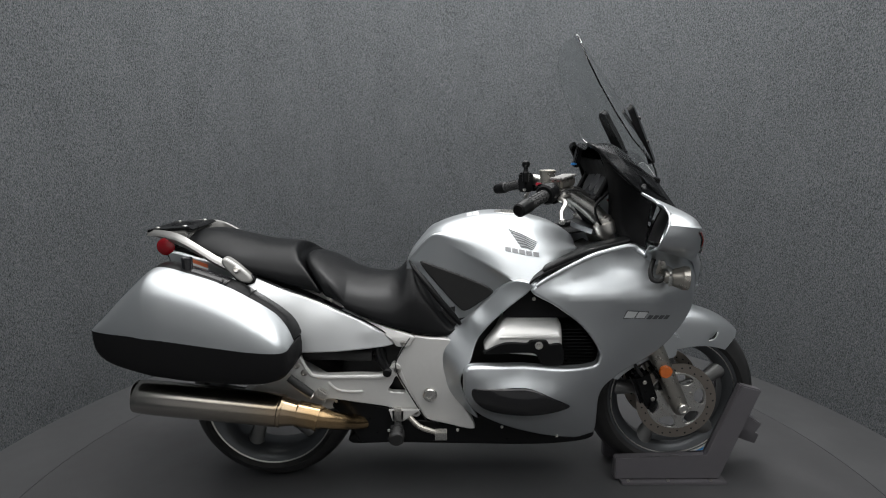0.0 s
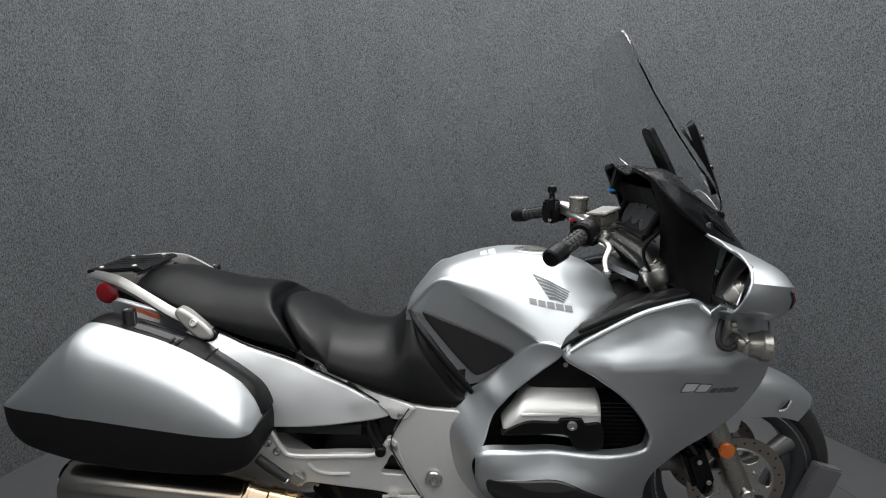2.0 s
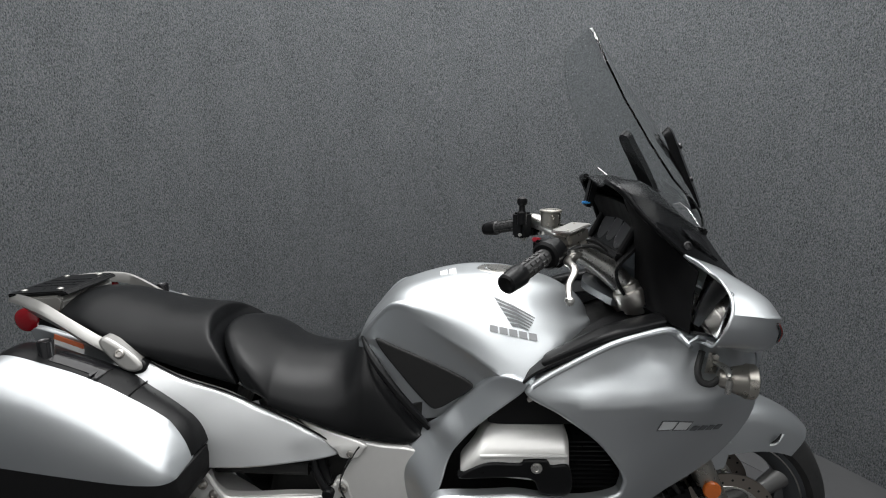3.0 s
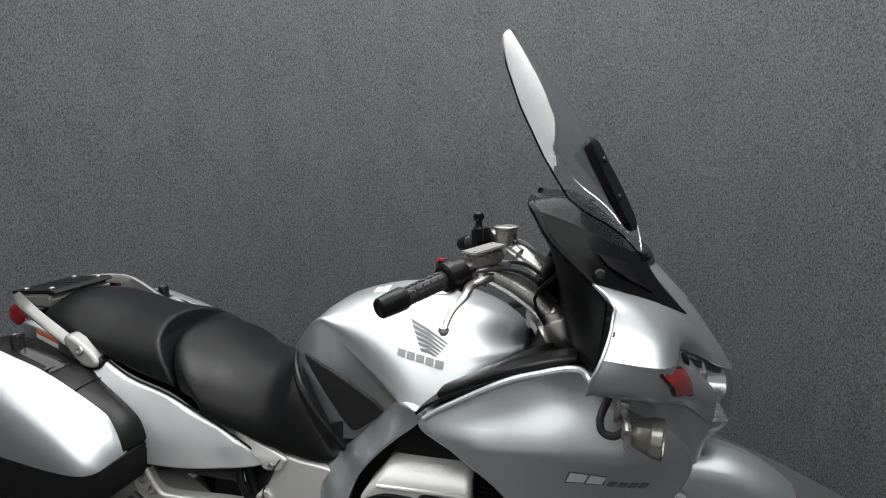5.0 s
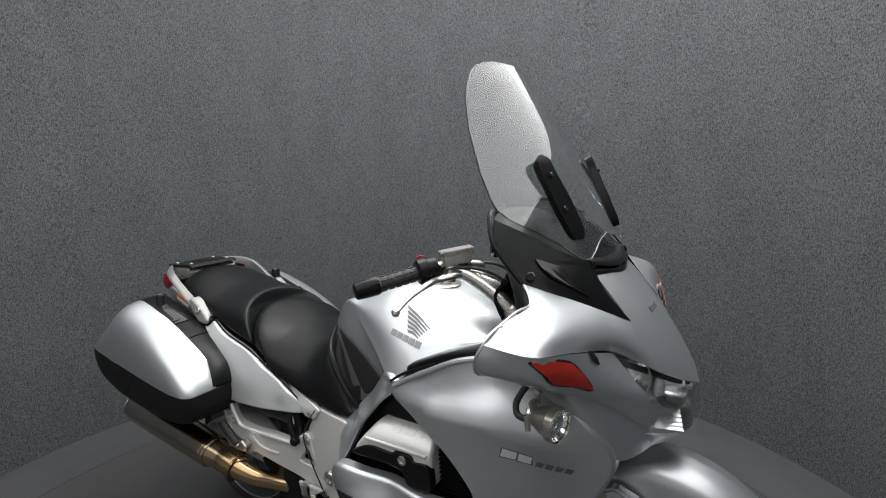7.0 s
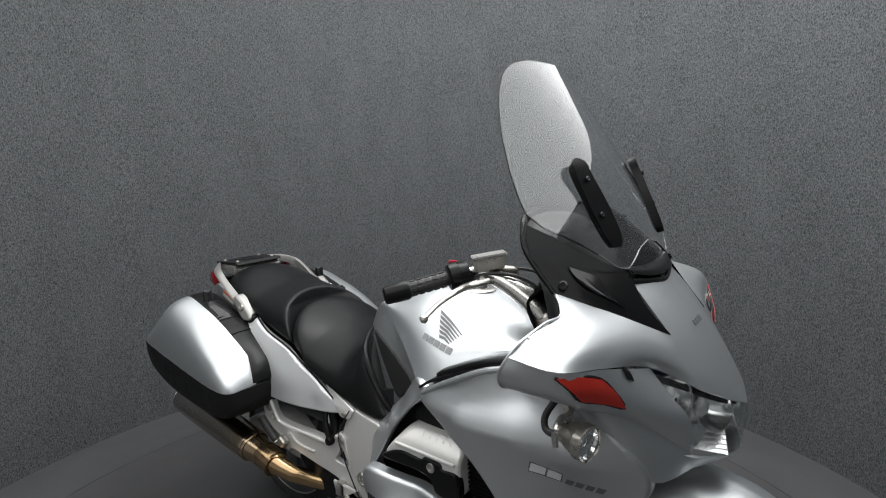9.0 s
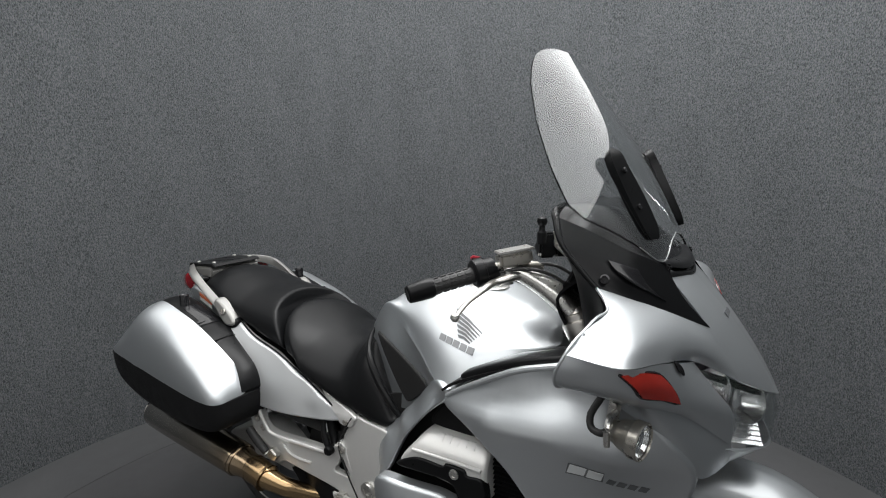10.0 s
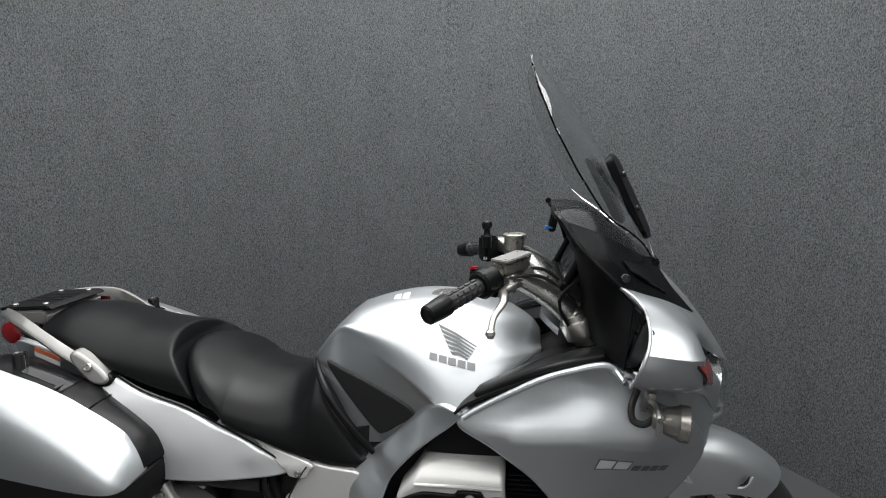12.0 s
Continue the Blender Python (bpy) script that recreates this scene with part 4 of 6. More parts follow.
# engine and dark inner parts
# plain black filler behind the openings, in place of modelled engine and frame
part("engine_filler", prism([(0.30, 0.30), (0.26, 0.45), (0.30, 0.60), (0.52, 0.70), (0.95, 0.80), (1.14, 0.90), (1.20, 0.75), (1.05, 0.45), (1.02, 0.29), (0.75, 0.26)], -0.155, 0.155, 0.02), DARK, bike, "black filler block for the engine and inner frame")
for s in (1, -1):
    vy, vo = -0.288, (-0.005, 0.013)  # the head cover stands nearly flush with the fairing
    off = lambda pts: [(x + vo[0], z + vo[1]) for x, z in pts]
    vc = panel(off([(0.742, 0.605), (0.775, 0.655), (0.815, 0.694), (0.90, 0.698), (0.968, 0.692), (0.975, 0.64), (0.972, 0.566), (0.93, 0.566), (0.905, 0.585), (0.80, 0.597)]), lambda x, z: vy + 14 * max(0, z - 0.648) ** 2 + 4 * min(0, z - 0.613) ** 2, 0.02, 0.014, 0.06, 4)
    v = part("valve_cover", vc if s == 1 else flipped(vc), SILVER_SATIN, bike, "silver cast cylinder head cover")
    for k in range(5):
        x0 = 0.833 + 0.021 * k
        lb = panel([(x0, 0.702), (x0 + 0.014, 0.702), (x0 + 0.014, 0.690), (x0, 0.690)], lambda x, z: vy + 14 * max(0, z - 0.648) ** 2 - 0.001, 0.01, 0, 0.002, 1)
        part("lettering_bar", lb if s == 1 else flipped(lb), SILVER_SATIN, v, "raised lettering block")
    gv = panel(off([(0.742, 0.607), (0.797, 0.634), (0.868, 0.634), (0.876, 0.642), (0.925, 0.642), (0.934, 0.630), (0.972, 0.628), (0.976, 0.566), (0.915, 0.564), (0.885, 0.600), (0.75, 0.598)]), lambda x, z: vy - 0.006, 0.02, 0.005, 0.02, 2)
    cs = part("cover_step", gv if s == 1 else flipped(gv), SATIN, v, "dark step under the head cover")
    bolt(v, 0.898, (vy - 0.007) * s, 0.640, 0.012, ALLOY, "cover_bolt", SIDE if s == 1 else SIDE @ pose(0, 0, 0, 180, 0, 0))
    part("cover_rib", tube([(0.780, (vy - 0.001) * s, 0.663), (0.875, (vy - 0.002) * s, 0.665), (0.963, (vy - 0.001) * s, 0.664)], 0.004, 8, 4), SILVER_SATIN, v)
    ib = panel([(0.80, 0.725), (0.84, 0.77), (0.885, 0.795), (0.93, 0.768), (0.985, 0.722), (0.985, 0.708), (0.82, 0.708)], lambda x, z: -0.235, 0.02, 0.003, 0.02, 2)
    pl = part("inner_plate", ib if s == 1 else flipped(ib), PLASTIC, bike, "black plate above the head cover")
    bolt(pl, 0.889, -0.236 * s, 0.768, 0.006, STEEL, "screw", SIDE if s == 1 else SIDE @ pose(0, 0, 0, 180, 0, 0))
    for k in range(11):
        z = 0.572 + 0.011 * k
        part("grille_slat", box(0.125 - 0.004 * k * (k > 3), 0.05, 0.004, at(1.035 - 0.003 * k * (k > 3), -0.225 * s, z) @ pose(0, 0, 0, 20 * s, 0, 0), 0.001), SATIN, bike)

# side fairing
fair_y = blend_field([(0.60, 0.60, -0.27), (0.64, 0.49, -0.285), (0.72, 0.40, -0.245), (0.68, 0.59, -0.303), (0.70, 0.678, -0.268), (0.78, 0.78, -0.280), (0.88, 0.82, -0.298), (0.95, 0.865, -0.280), (1.04, 0.905, -0.274), (1.16, 0.938, -0.272), (1.13, 0.905, -0.258),
                      (1.00, 0.80, -0.302), (1.12, 0.79, -0.292), (1.24, 0.79, -0.288), (1.165, 0.73, -0.277), (1.09, 0.57, -0.286), (0.85, 0.575, -0.296), (0.80, 0.50, -0.322), (0.95, 0.50, -0.318), (0.72, 0.53, -0.322), (0.87, 0.40, -0.278), (0.90, 0.335, -0.232), (1.0, 0.30, -0.205), (1.02, 0.40, -0.262),
                      (1.09, 0.32, -0.2), (1.24, 0.59, -0.215), (1.36, 0.74, -0.235), (1.34, 0.82, -0.268), (1.31, 0.65, -0.22), (1.08, 0.47, -0.262)])
base_y = fair_y


def fair_y(x, z):
    # a crease runs forward from the apex; above it the panel leans in towards a groove under the lip
    d = z - float(np.interp(x, [0.88, 0.909, 0.984, 1.074, 1.183, 1.35], [0.806, 0.801, 0.792, 0.783, 0.777, 0.772]))
    w = float(np.interp(x, [0.89, 0.98, 1.07, 1.15, 1.30], [0.030, 0.042, 0.076, 0.100, 0.09]))
    top = float(np.interp(x, [0.89, 0.98, 1.066, 1.16, 1.3], [0.060, 0.080, 0.125, 0.155, 0.15]))
    k = min(max((1.37 - x) / 0.12, 0), 1) * (min(max((x - 0.87) / 0.12, 0), 1) if z > 0.7 else 1)
    w *= 1.1
    if d < 0:
        o = -0.014 * max(0, 1 + d / 0.11) ** 2
    elif d < w:
        o = -0.014 + 0.24 * w * 0.5 * (1 - math.cos(math.pi * d / w))
    else:
        u = min((d - w) / max(top - w, 0.02), 1)
        o = (-0.014 + 0.24 * w) * 0.5 * (1 + math.cos(math.pi * u))
    r = ((x - 0.83) / 0.20) ** 2 + ((z - 0.463) / 0.090) ** 2
    if r < 1:
        o -= 0.024 * (1 - r) ** 2
    return base_y(x, z) + k * o


pillar_y = blend_field([(0.86, 0.835, -0.283), (0.80, 0.80, -0.243), (0.728, 0.74, -0.205), (0.665, 0.68, -0.182), (0.62, 0.64, -0.182), (0.598, 0.58, -0.195), (0.61, 0.51, -0.205), (0.637, 0.462, -0.225), (0.718, 0.375, -0.243), (0.885, 0.80, -0.288), (0.82, 0.76, -0.276), (0.798, 0.74, -0.270),
                        (0.724, 0.654, -0.252), (0.693, 0.577, -0.275), (0.670, 0.525, -0.287), (0.682, 0.456, -0.275), (0.70, 0.69, -0.224), (0.645, 0.60, -0.228), (0.64, 0.53, -0.246)])
PILLAR = [(0.815, 0.826), (0.875, 0.829), (0.867, 0.802), (0.798, 0.74), (0.724, 0.654), (0.693, 0.577), (0.664, 0.525), (0.682, 0.456), (0.718, 0.375), (0.635, 0.450), (0.598, 0.533), (0.598, 0.600), (0.645, 0.655), (0.728, 0.738)]
MAIN = [(0.878, 0.82), (0.928, 0.855), (1.035, 0.908), (1.161, 0.934), (1.244, 0.912), (1.348, 0.816), (1.377, 0.736), (1.329, 0.629), (1.264, 0.562), (1.156, 0.517), (1.101, 0.457), (1.103, 0.287), (1.007, 0.28), (0.854, 0.323), (0.727, 0.383),
        (0.684, 0.456), (0.671, 0.52), (0.695, 0.577), (0.87, 0.573), (1.053, 0.572), (1.081, 0.591), (1.077, 0.626), (1.023, 0.701), (0.946, 0.762), (0.879, 0.799)]
for s in (1, -1):
    b = panel(MAIN, fair_y, 0.015, 0.009, 0.024, 5)
    mf = part("side_fairing", b if s == 1 else flipped(b), SILVER, bike, "silver side fairing panel with an engine opening", 50)
    b = panel(PILLAR, pillar_y, 0.016, 0.006, 0.014, 5)
    part("fairing_pillar", b if s == 1 else flipped(b), SILVER, mf, "silver fairing pillar", 50)
    b = panel([(0.696, 0.503), (0.725, 0.516), (0.857, 0.517), (0.94, 0.485), (0.997, 0.444), (0.989, 0.43), (0.92, 0.416), (0.848, 0.413), (0.753, 0.421), (0.708, 0.459)], lambda x, z: fair_y(x, z) - 0.004, 0.02, 0.006, 0.016, 4)
    part("fairing_insert", b if s == 1 else flipped(b), GLOSS, mf, "gloss black oval cover in the fairing")
    for k, (x0, x1, mt) in enumerate(((1.152, 1.186, PALE), (1.188, 1.218, PALE), (1.224, 1.240, DECAL), (1.243, 1.259, DECAL), (1.262, 1.278, DECAL), (1.281, 1.297, DECAL))):
        h = 0.024 if k < 2 else 0.016
        z = 0.731 - 0.10 * (x0 - 1.15) - (0.006 if k > 1 else 0)
        if k < 2:
            b = panel([(x0 + 0.005, z + h / 2 + 0.003), (x1 + 0.008, z + h / 2), (x1 + 0.001, z - h / 2 - 0.003), (x0 - 0.003, z - h / 2 - 0.001)], lambda x, z: fair_y(x, z) - 0.0006, 0.012, 0, 0.001, 1)
            part("badge_outline", b if s == 1 else flipped(b), DECAL, mf, "dark badge outline")
        b = panel([(x0 + 0.008, z + h / 2), (x1 + 0.006, z + h / 2 - 0.003), (x1 - 0.002, z - h / 2), (x0, z - h / 2 + 0.002)], lambda x, z: fair_y(x, z) - 0.0012, 0.012, 0, 0.001, 1)
        part("badge_bar", b if s == 1 else flipped(b), mt, mf, "badge block")

# frame, foot controls, belly
def sided(name, bm, material, parent, s, label="", smooth=35):
    return part(name, bm if s == 1 else flipped(bm), material, parent, label, smooth)


for s in (1, -1):
    fr = sided("frame_plate", panel([(0.505, 0.632), (0.56, 0.63), (0.625, 0.628), (0.64, 0.618), (0.625, 0.60), (0.615, 0.552), (0.62, 0.51), (0.655, 0.44), (0.707, 0.345), (0.700, 0.324), (0.62, 0.338), (0.554, 0.353), (0.531, 0.393), (0.49, 0.47), (0.457, 0.534), (0.482, 0.595)],
                                    blend_field([(0.5, 0.62, -0.188), (0.6, 0.64, -0.20), (0.47, 0.54, -0.19), (0.61, 0.5, -0.212), (0.7, 0.34, -0.215), (0.55, 0.36, -0.2)]), 0.02, 0.005, 0.03, 4), SILVER_SATIN, bike, s, "silver cast aluminium frame plate")
    piv = sided("pivot_cap", lathe([(0.022, 0), (0.022, 0.008), (0.019, 0.011), (0.012, 0.011), (0.011, 0.006), (0.006, 0.006), (0.005, 0.010), (0, 0.010)], at(0.567, -0.207, 0.442, SIDE), 28), ALLOY, fr, s, "round silver pivot cap")
    sided("plate_seam", tube([(0.505, -0.196, 0.630), (0.480, -0.198, 0.592), (0.457, -0.204, 0.536), (0.487, -0.208, 0.470), (0.530, -0.208, 0.392), (0.553, -0.206, 0.352)], 0.0022, 6, 4), DARK, fr, s, "dark seam")
    br = sided("peg_bracket", panel([(0.119, 0.584), (0.149, 0.599), (0.162, 0.575), (0.176, 0.540), (0.212, 0.519), (0.33, 0.514), (0.42, 0.512), (0.448, 0.544), (0.472, 0.534), (0.480, 0.505), (0.510, 0.445), (0.538, 0.393), (0.53, 0.361), (0.505, 0.361), (0.435, 0.393), (0.344, 0.414), (0.244, 0.434), (0.225, 0.418), (0.199, 0.458), (0.138, 0.497), (0.118, 0.555)],
                                    lambda x, z: -0.196 - 0.115 * max(0, 0.46 - x), 0.02, 0.004, 0.018, 3, holes=[[(0.458, 0.500), (0.474, 0.473), (0.488, 0.446), (0.460, 0.445), (0.430, 0.452), (0.444, 0.475)]]), SILVER_SATIN, bike, s, "silver cast footpeg bracket")
    for x, z in ((0.463, 0.523), (0.519, 0.379), (0.150, 0.555), (0.172, 0.530)):
        sided("bolt", lathe([(0.011, 0), (0.011, 0.004), (0.007, 0.006), (0.006, 0.002), (0, 0.002)], at(x, -0.197 - 0.115 * max(0, 0.46 - x), z, SIDE), 16), STEEL, br, s)
    sided("bracket_rib", tube([(0.155, -0.230, 0.590), (0.185, -0.228, 0.532), (0.215, -0.226, 0.514), (0.33, -0.213, 0.507), (0.42, -0.203, 0.506), (0.445, -0.200, 0.535)], [0.006, 0.007, 0.0075, 0.007, 0.007, 0.005], 10), SILVER_SATIN, br, s)
    sided("bracket_rib", tube([(0.245, -0.222, 0.492), (0.268, -0.220, 0.468), (0.30, -0.216, 0.458), (0.35, -0.210, 0.455)], 0.0045, 8), SILVER_SATIN, br, s)
    pp = sided("pillion_peg", tube([(0.128, -0.250, 0.522), (0.163, -0.250, 0.492), (0.198, -0.248, 0.464)], [0.012, 0.013, 0.011], 12, 3), RUBBER, bike, s, "folded pillion footpeg with black rubber")
    sided("peg_core", tube([(0.126, -0.242, 0.512), (0.195, -0.242, 0.452)], 0.011, 10, 1), ALLOY, pp, s)
    sided("peg_lug", box(0.034, 0.024, 0.032, at(0.224, -0.240, 0.462) @ pose(0, 0, 0, 0, 35, 0), 0.005), ALLOY, pp, s)
    rp = sided("rider_peg", tube([(0.462, -0.205, 0.345), (0.462, -0.225, 0.336), (0.462, -0.245, 0.332), (0.461, -0.278, 0.326), (0.461, -0.283, 0.325)], [0.012, 0.014, 0.023, 0.025, 0.020], 14, 3), RUBBER, bike, s, "black rubber rider footpeg")
    for k in range(4):
        sided("peg_rib", box(0.040, 0.005, 0.044, at(0.4615, -0.243 - 0.010 * k, 0.333 - 0.0016 * k), 0.002), RUBBER, rp, s)
    sided("peg_bracket_web", prism([(0.432, 0.392), (0.535, 0.392), (0.480, 0.352), (0.445, 0.352)], -0.214, -0.204, 0.002), SILVER_SATIN, rp, s, "triangular silver peg mount")
    sided("peg_mount", box(0.035, 0.03, 0.045, at(0.462, -0.205, 0.372), 0.006), ALLOY, rp, s, "silver peg hinge")
    if s == 1:
        pd = part("brake_pedal", tube([(0.50, -0.222, 0.372), (0.53, -0.232, 0.345), (0.57, -0.236, 0.330), (0.60, -0.238, 0.322)], [0.009, 0.009, 0.008, 0.007], 10), NICKEL, bike, "silver rear brake pedal")
        for k in range(6):
            part("pedal_tooth", box(0.0045, 0.03, 0.026, at(0.585 + 0.0065 * k, -0.240, 0.320), 0.001), ALLOY, pd)
    sided("heel_guard", panel([(0.268, 0.425), (0.32, 0.415), (0.434, 0.388), (0.452, 0.352), (0.544, 0.345), (0.60, 0.335), (0.60, 0.275), (0.44, 0.268), (0.34, 0.268), (0.318, 0.30), (0.27, 0.37), (0.245, 0.40)], flat(-0.196), 0.03, 0.006, 0.02, 3), SATIN, bike, s, "black heel guard plate")
    for x, z in ((0.262, 0.418), (0.43, 0.315), (0.655, 0.315), (0.80, 0.325), (0.98, 0.293)):
        bolt(br, x, -0.202 * s, z, 0.005, ALLOY, "bolt", SIDE if s == 1 else SIDE @ pose(0, 0, 0, 180, 0, 0))
    sided("belly_panel", panel([(0.30, 0.258), (0.324, 0.300), (0.45, 0.32), (0.60, 0.345), (0.73, 0.36), (0.86, 0.315), (1.01, 0.285), (1.10, 0.30), (1.085, 0.268), (0.936, 0.250), (0.73, 0.252), (0.449, 0.258)], flat(-0.188), 0.03, 0.012, 0.10, 3), SATIN, bike, s, "black belly panel")
    sided("swingarm", panel([(-0.05, 0.44), (0.045, 0.49), (0.12, 0.53), (0.192, 0.50), (0.264, 0.44), (0.25, 0.385), (0.14, 0.39), (0.02, 0.37), (-0.06, 0.38)], flat(-0.195), 0.025, 0.012, 0.06, 4), SILVER_SATIN, bike, s, "silver swingarm")
part("rear_shock", tube([(0.40, -0.175, 0.60), (0.415, -0.18, 0.555), (0.43, -0.192, 0.53)], [0.016, 0.014, 0.010], 12), SATIN, bike, "black preload adjuster body")
pre = part("preload_adjuster", tube([(0.398, -0.196, 0.600), (0.404, -0.206, 0.572), (0.418, -0.212, 0.545), (0.428, -0.214, 0.528)], [0.006, 0.008, 0.009, 0.008], 12, 4), SATIN, bike, "black preload adjuster cable with a knob")
part("knob", lathe([(0.010, -0.012), (0.014, -0.008), (0.014, 0.006), (0.011, 0.010), (0, 0.011)], at(0.432, -0.216, 0.522, SIDE), 20), SATIN, pre, "small black knob")
part("clip", tube([(0.398, -0.19, 0.585), (0.402, -0.192, 0.56)], 0.005, 8, 1), WHITE, bike, "small white clip")
for k in range(5):
    part("spring_coil", lathe([(0.018, 0), (0.022, 0.004), (0.018, 0.008)], along((0.385, -0.165, 0.60), (0.42, -0.175, 0.53)) @ at(0, 0, 0.012 * k), 18), DARK, bike)
part("inner_tube", tube([(0.16, -0.17, 0.572), (0.38, -0.17, 0.565)], 0.022, 14, 1), DARK, bike, "dark frame tube")

# inner fairing panels beside the tank
for s in (1, -1):
    ip = sided("inner_panel", net([[(0.865, -0.292, 0.832), (0.905, -0.285, 0.858), (1.03, -0.284, 0.910), (1.16, -0.270, 0.938), (1.19, -0.262, 0.932)],
                                   [(0.885, -0.255, 0.846), (0.93, -0.235, 0.872), (1.04, -0.215, 0.910), (1.15, -0.19, 0.930), (1.19, -0.19, 0.930)],
                                   [(0.91, -0.215, 0.848), (0.96, -0.19, 0.872), (1.05, -0.13, 0.908), (1.14, -0.09, 0.928), (1.19, -0.09, 0.928)]], 6, 5, 0.006), PLASTIC, bike, s, "dark grey inner fairing panel beside the tank")
    sided("inner_pad", net([[(0.912, -0.279, 0.860), (0.93, -0.280, 0.869), (1.03, -0.276, 0.912), (1.15, -0.263, 0.941), (1.165, -0.252, 0.943)],
                            [(0.906, -0.273, 0.868), (0.93, -0.274, 0.881), (1.03, -0.270, 0.924), (1.15, -0.257, 0.953), (1.168, -0.247, 0.953)],
                            [(0.918, -0.250, 0.878), (0.94, -0.244, 0.888), (1.035, -0.230, 0.929), (1.145, -0.210, 0.953), (1.168, -0.207, 0.953)],
                            [(0.925, -0.244, 0.864), (0.945, -0.238, 0.874), (1.036, -0.223, 0.912), (1.145, -0.202, 0.936), (1.165, -0.202, 0.936)]], 5, 5, 0.004), SATIN, ip, s, "black storage lid beside the tank")
    sided("fairing_lip", tube([(0.885, -0.302, 0.826), (0.93, -0.296, 0.853), (1.035, -0.288, 0.906), (1.10, -0.281, 0.926), (1.16, -0.274, 0.937), (1.185, -0.275, 0.925), (1.20, -0.30, 0.912)], [0.005, 0.006, 0.007, 0.007, 0.008, 0.009, 0.006], 10), SILVER, ip, s, "bright silver fairing lip")

# nose cowl, mirror pods, headlight
def sheet(rows, nu, nv):
    wide = [crom(r, nu) for r in rows]
    cols = [crom([w[i] for w in wide], nv) for i in range(len(wide[0]))]
    return np.array(cols).transpose(1, 0, 2)


def nose_shell():
    """One half of the nose: a strip down the middle that runs on into the top of the mirror pod."""
    mid = sheet([[(1.318, 0.0, 1.089), (1.305, -0.06, 1.097), (1.283, -0.114, 1.106)], [(1.352, 0.0, 1.051), (1.345, -0.06, 1.054), (1.328, -0.122, 1.057)],
                 [(1.388, 0.0, 1.010), (1.384, -0.06, 1.009), (1.369, -0.121, 1.006)], [(1.427, 0.0, 0.957), (1.419, -0.06, 0.961), (1.393, -0.122, 0.970)],
                 [(1.461, 0.0, 0.905), (1.449, -0.06, 0.914), (1.412, -0.122, 0.938)], [(1.490, 0.0, 0.855), (1.468, -0.06, 0.878), (1.427, -0.120, 0.909)]], 8, 6)
    out = sheet([[(1.369, -0.121, 1.006), (1.340, -0.149, 1.023), (1.300, -0.185, 1.046), (1.245, -0.220, 1.070), (1.192, -0.253, 1.091)],
                 [(1.393, -0.122, 0.970), (1.363, -0.164, 0.995), (1.320, -0.228, 1.029), (1.270, -0.290, 1.055), (1.226, -0.300, 1.064)],
                 [(1.412, -0.122, 0.938), (1.368, -0.180, 0.973), (1.326, -0.278, 1.013), (1.290, -0.380, 1.036), (1.218, -0.392, 1.052)],
                 [(1.427, -0.120, 0.909), (1.355, -0.186, 0.957), (1.325, -0.330, 0.995), (1.290, -0.431, 1.013), (1.202, -0.444, 1.024)]], 8, 6)
    fade = ((1 - np.linspace(0, 1, out.shape[1])) ** 2)[None, :, None]
    out = out + (mid[12:, -1] - out[:, 0])[:, None] * fade
    bm = bmesh.new()
    for grid in (mid, out):
        loft([[Vector(p) for p in row] for row in grid], closed=False, bm=bm)
    bmesh.ops.remove_doubles(bm, verts=bm.verts, dist=1e-5)
    bmesh.ops.recalc_face_normals(bm, faces=bm.faces)
    bmesh.ops.solidify(bm, geom=bm.faces[:], thickness=0.005)
    return bm


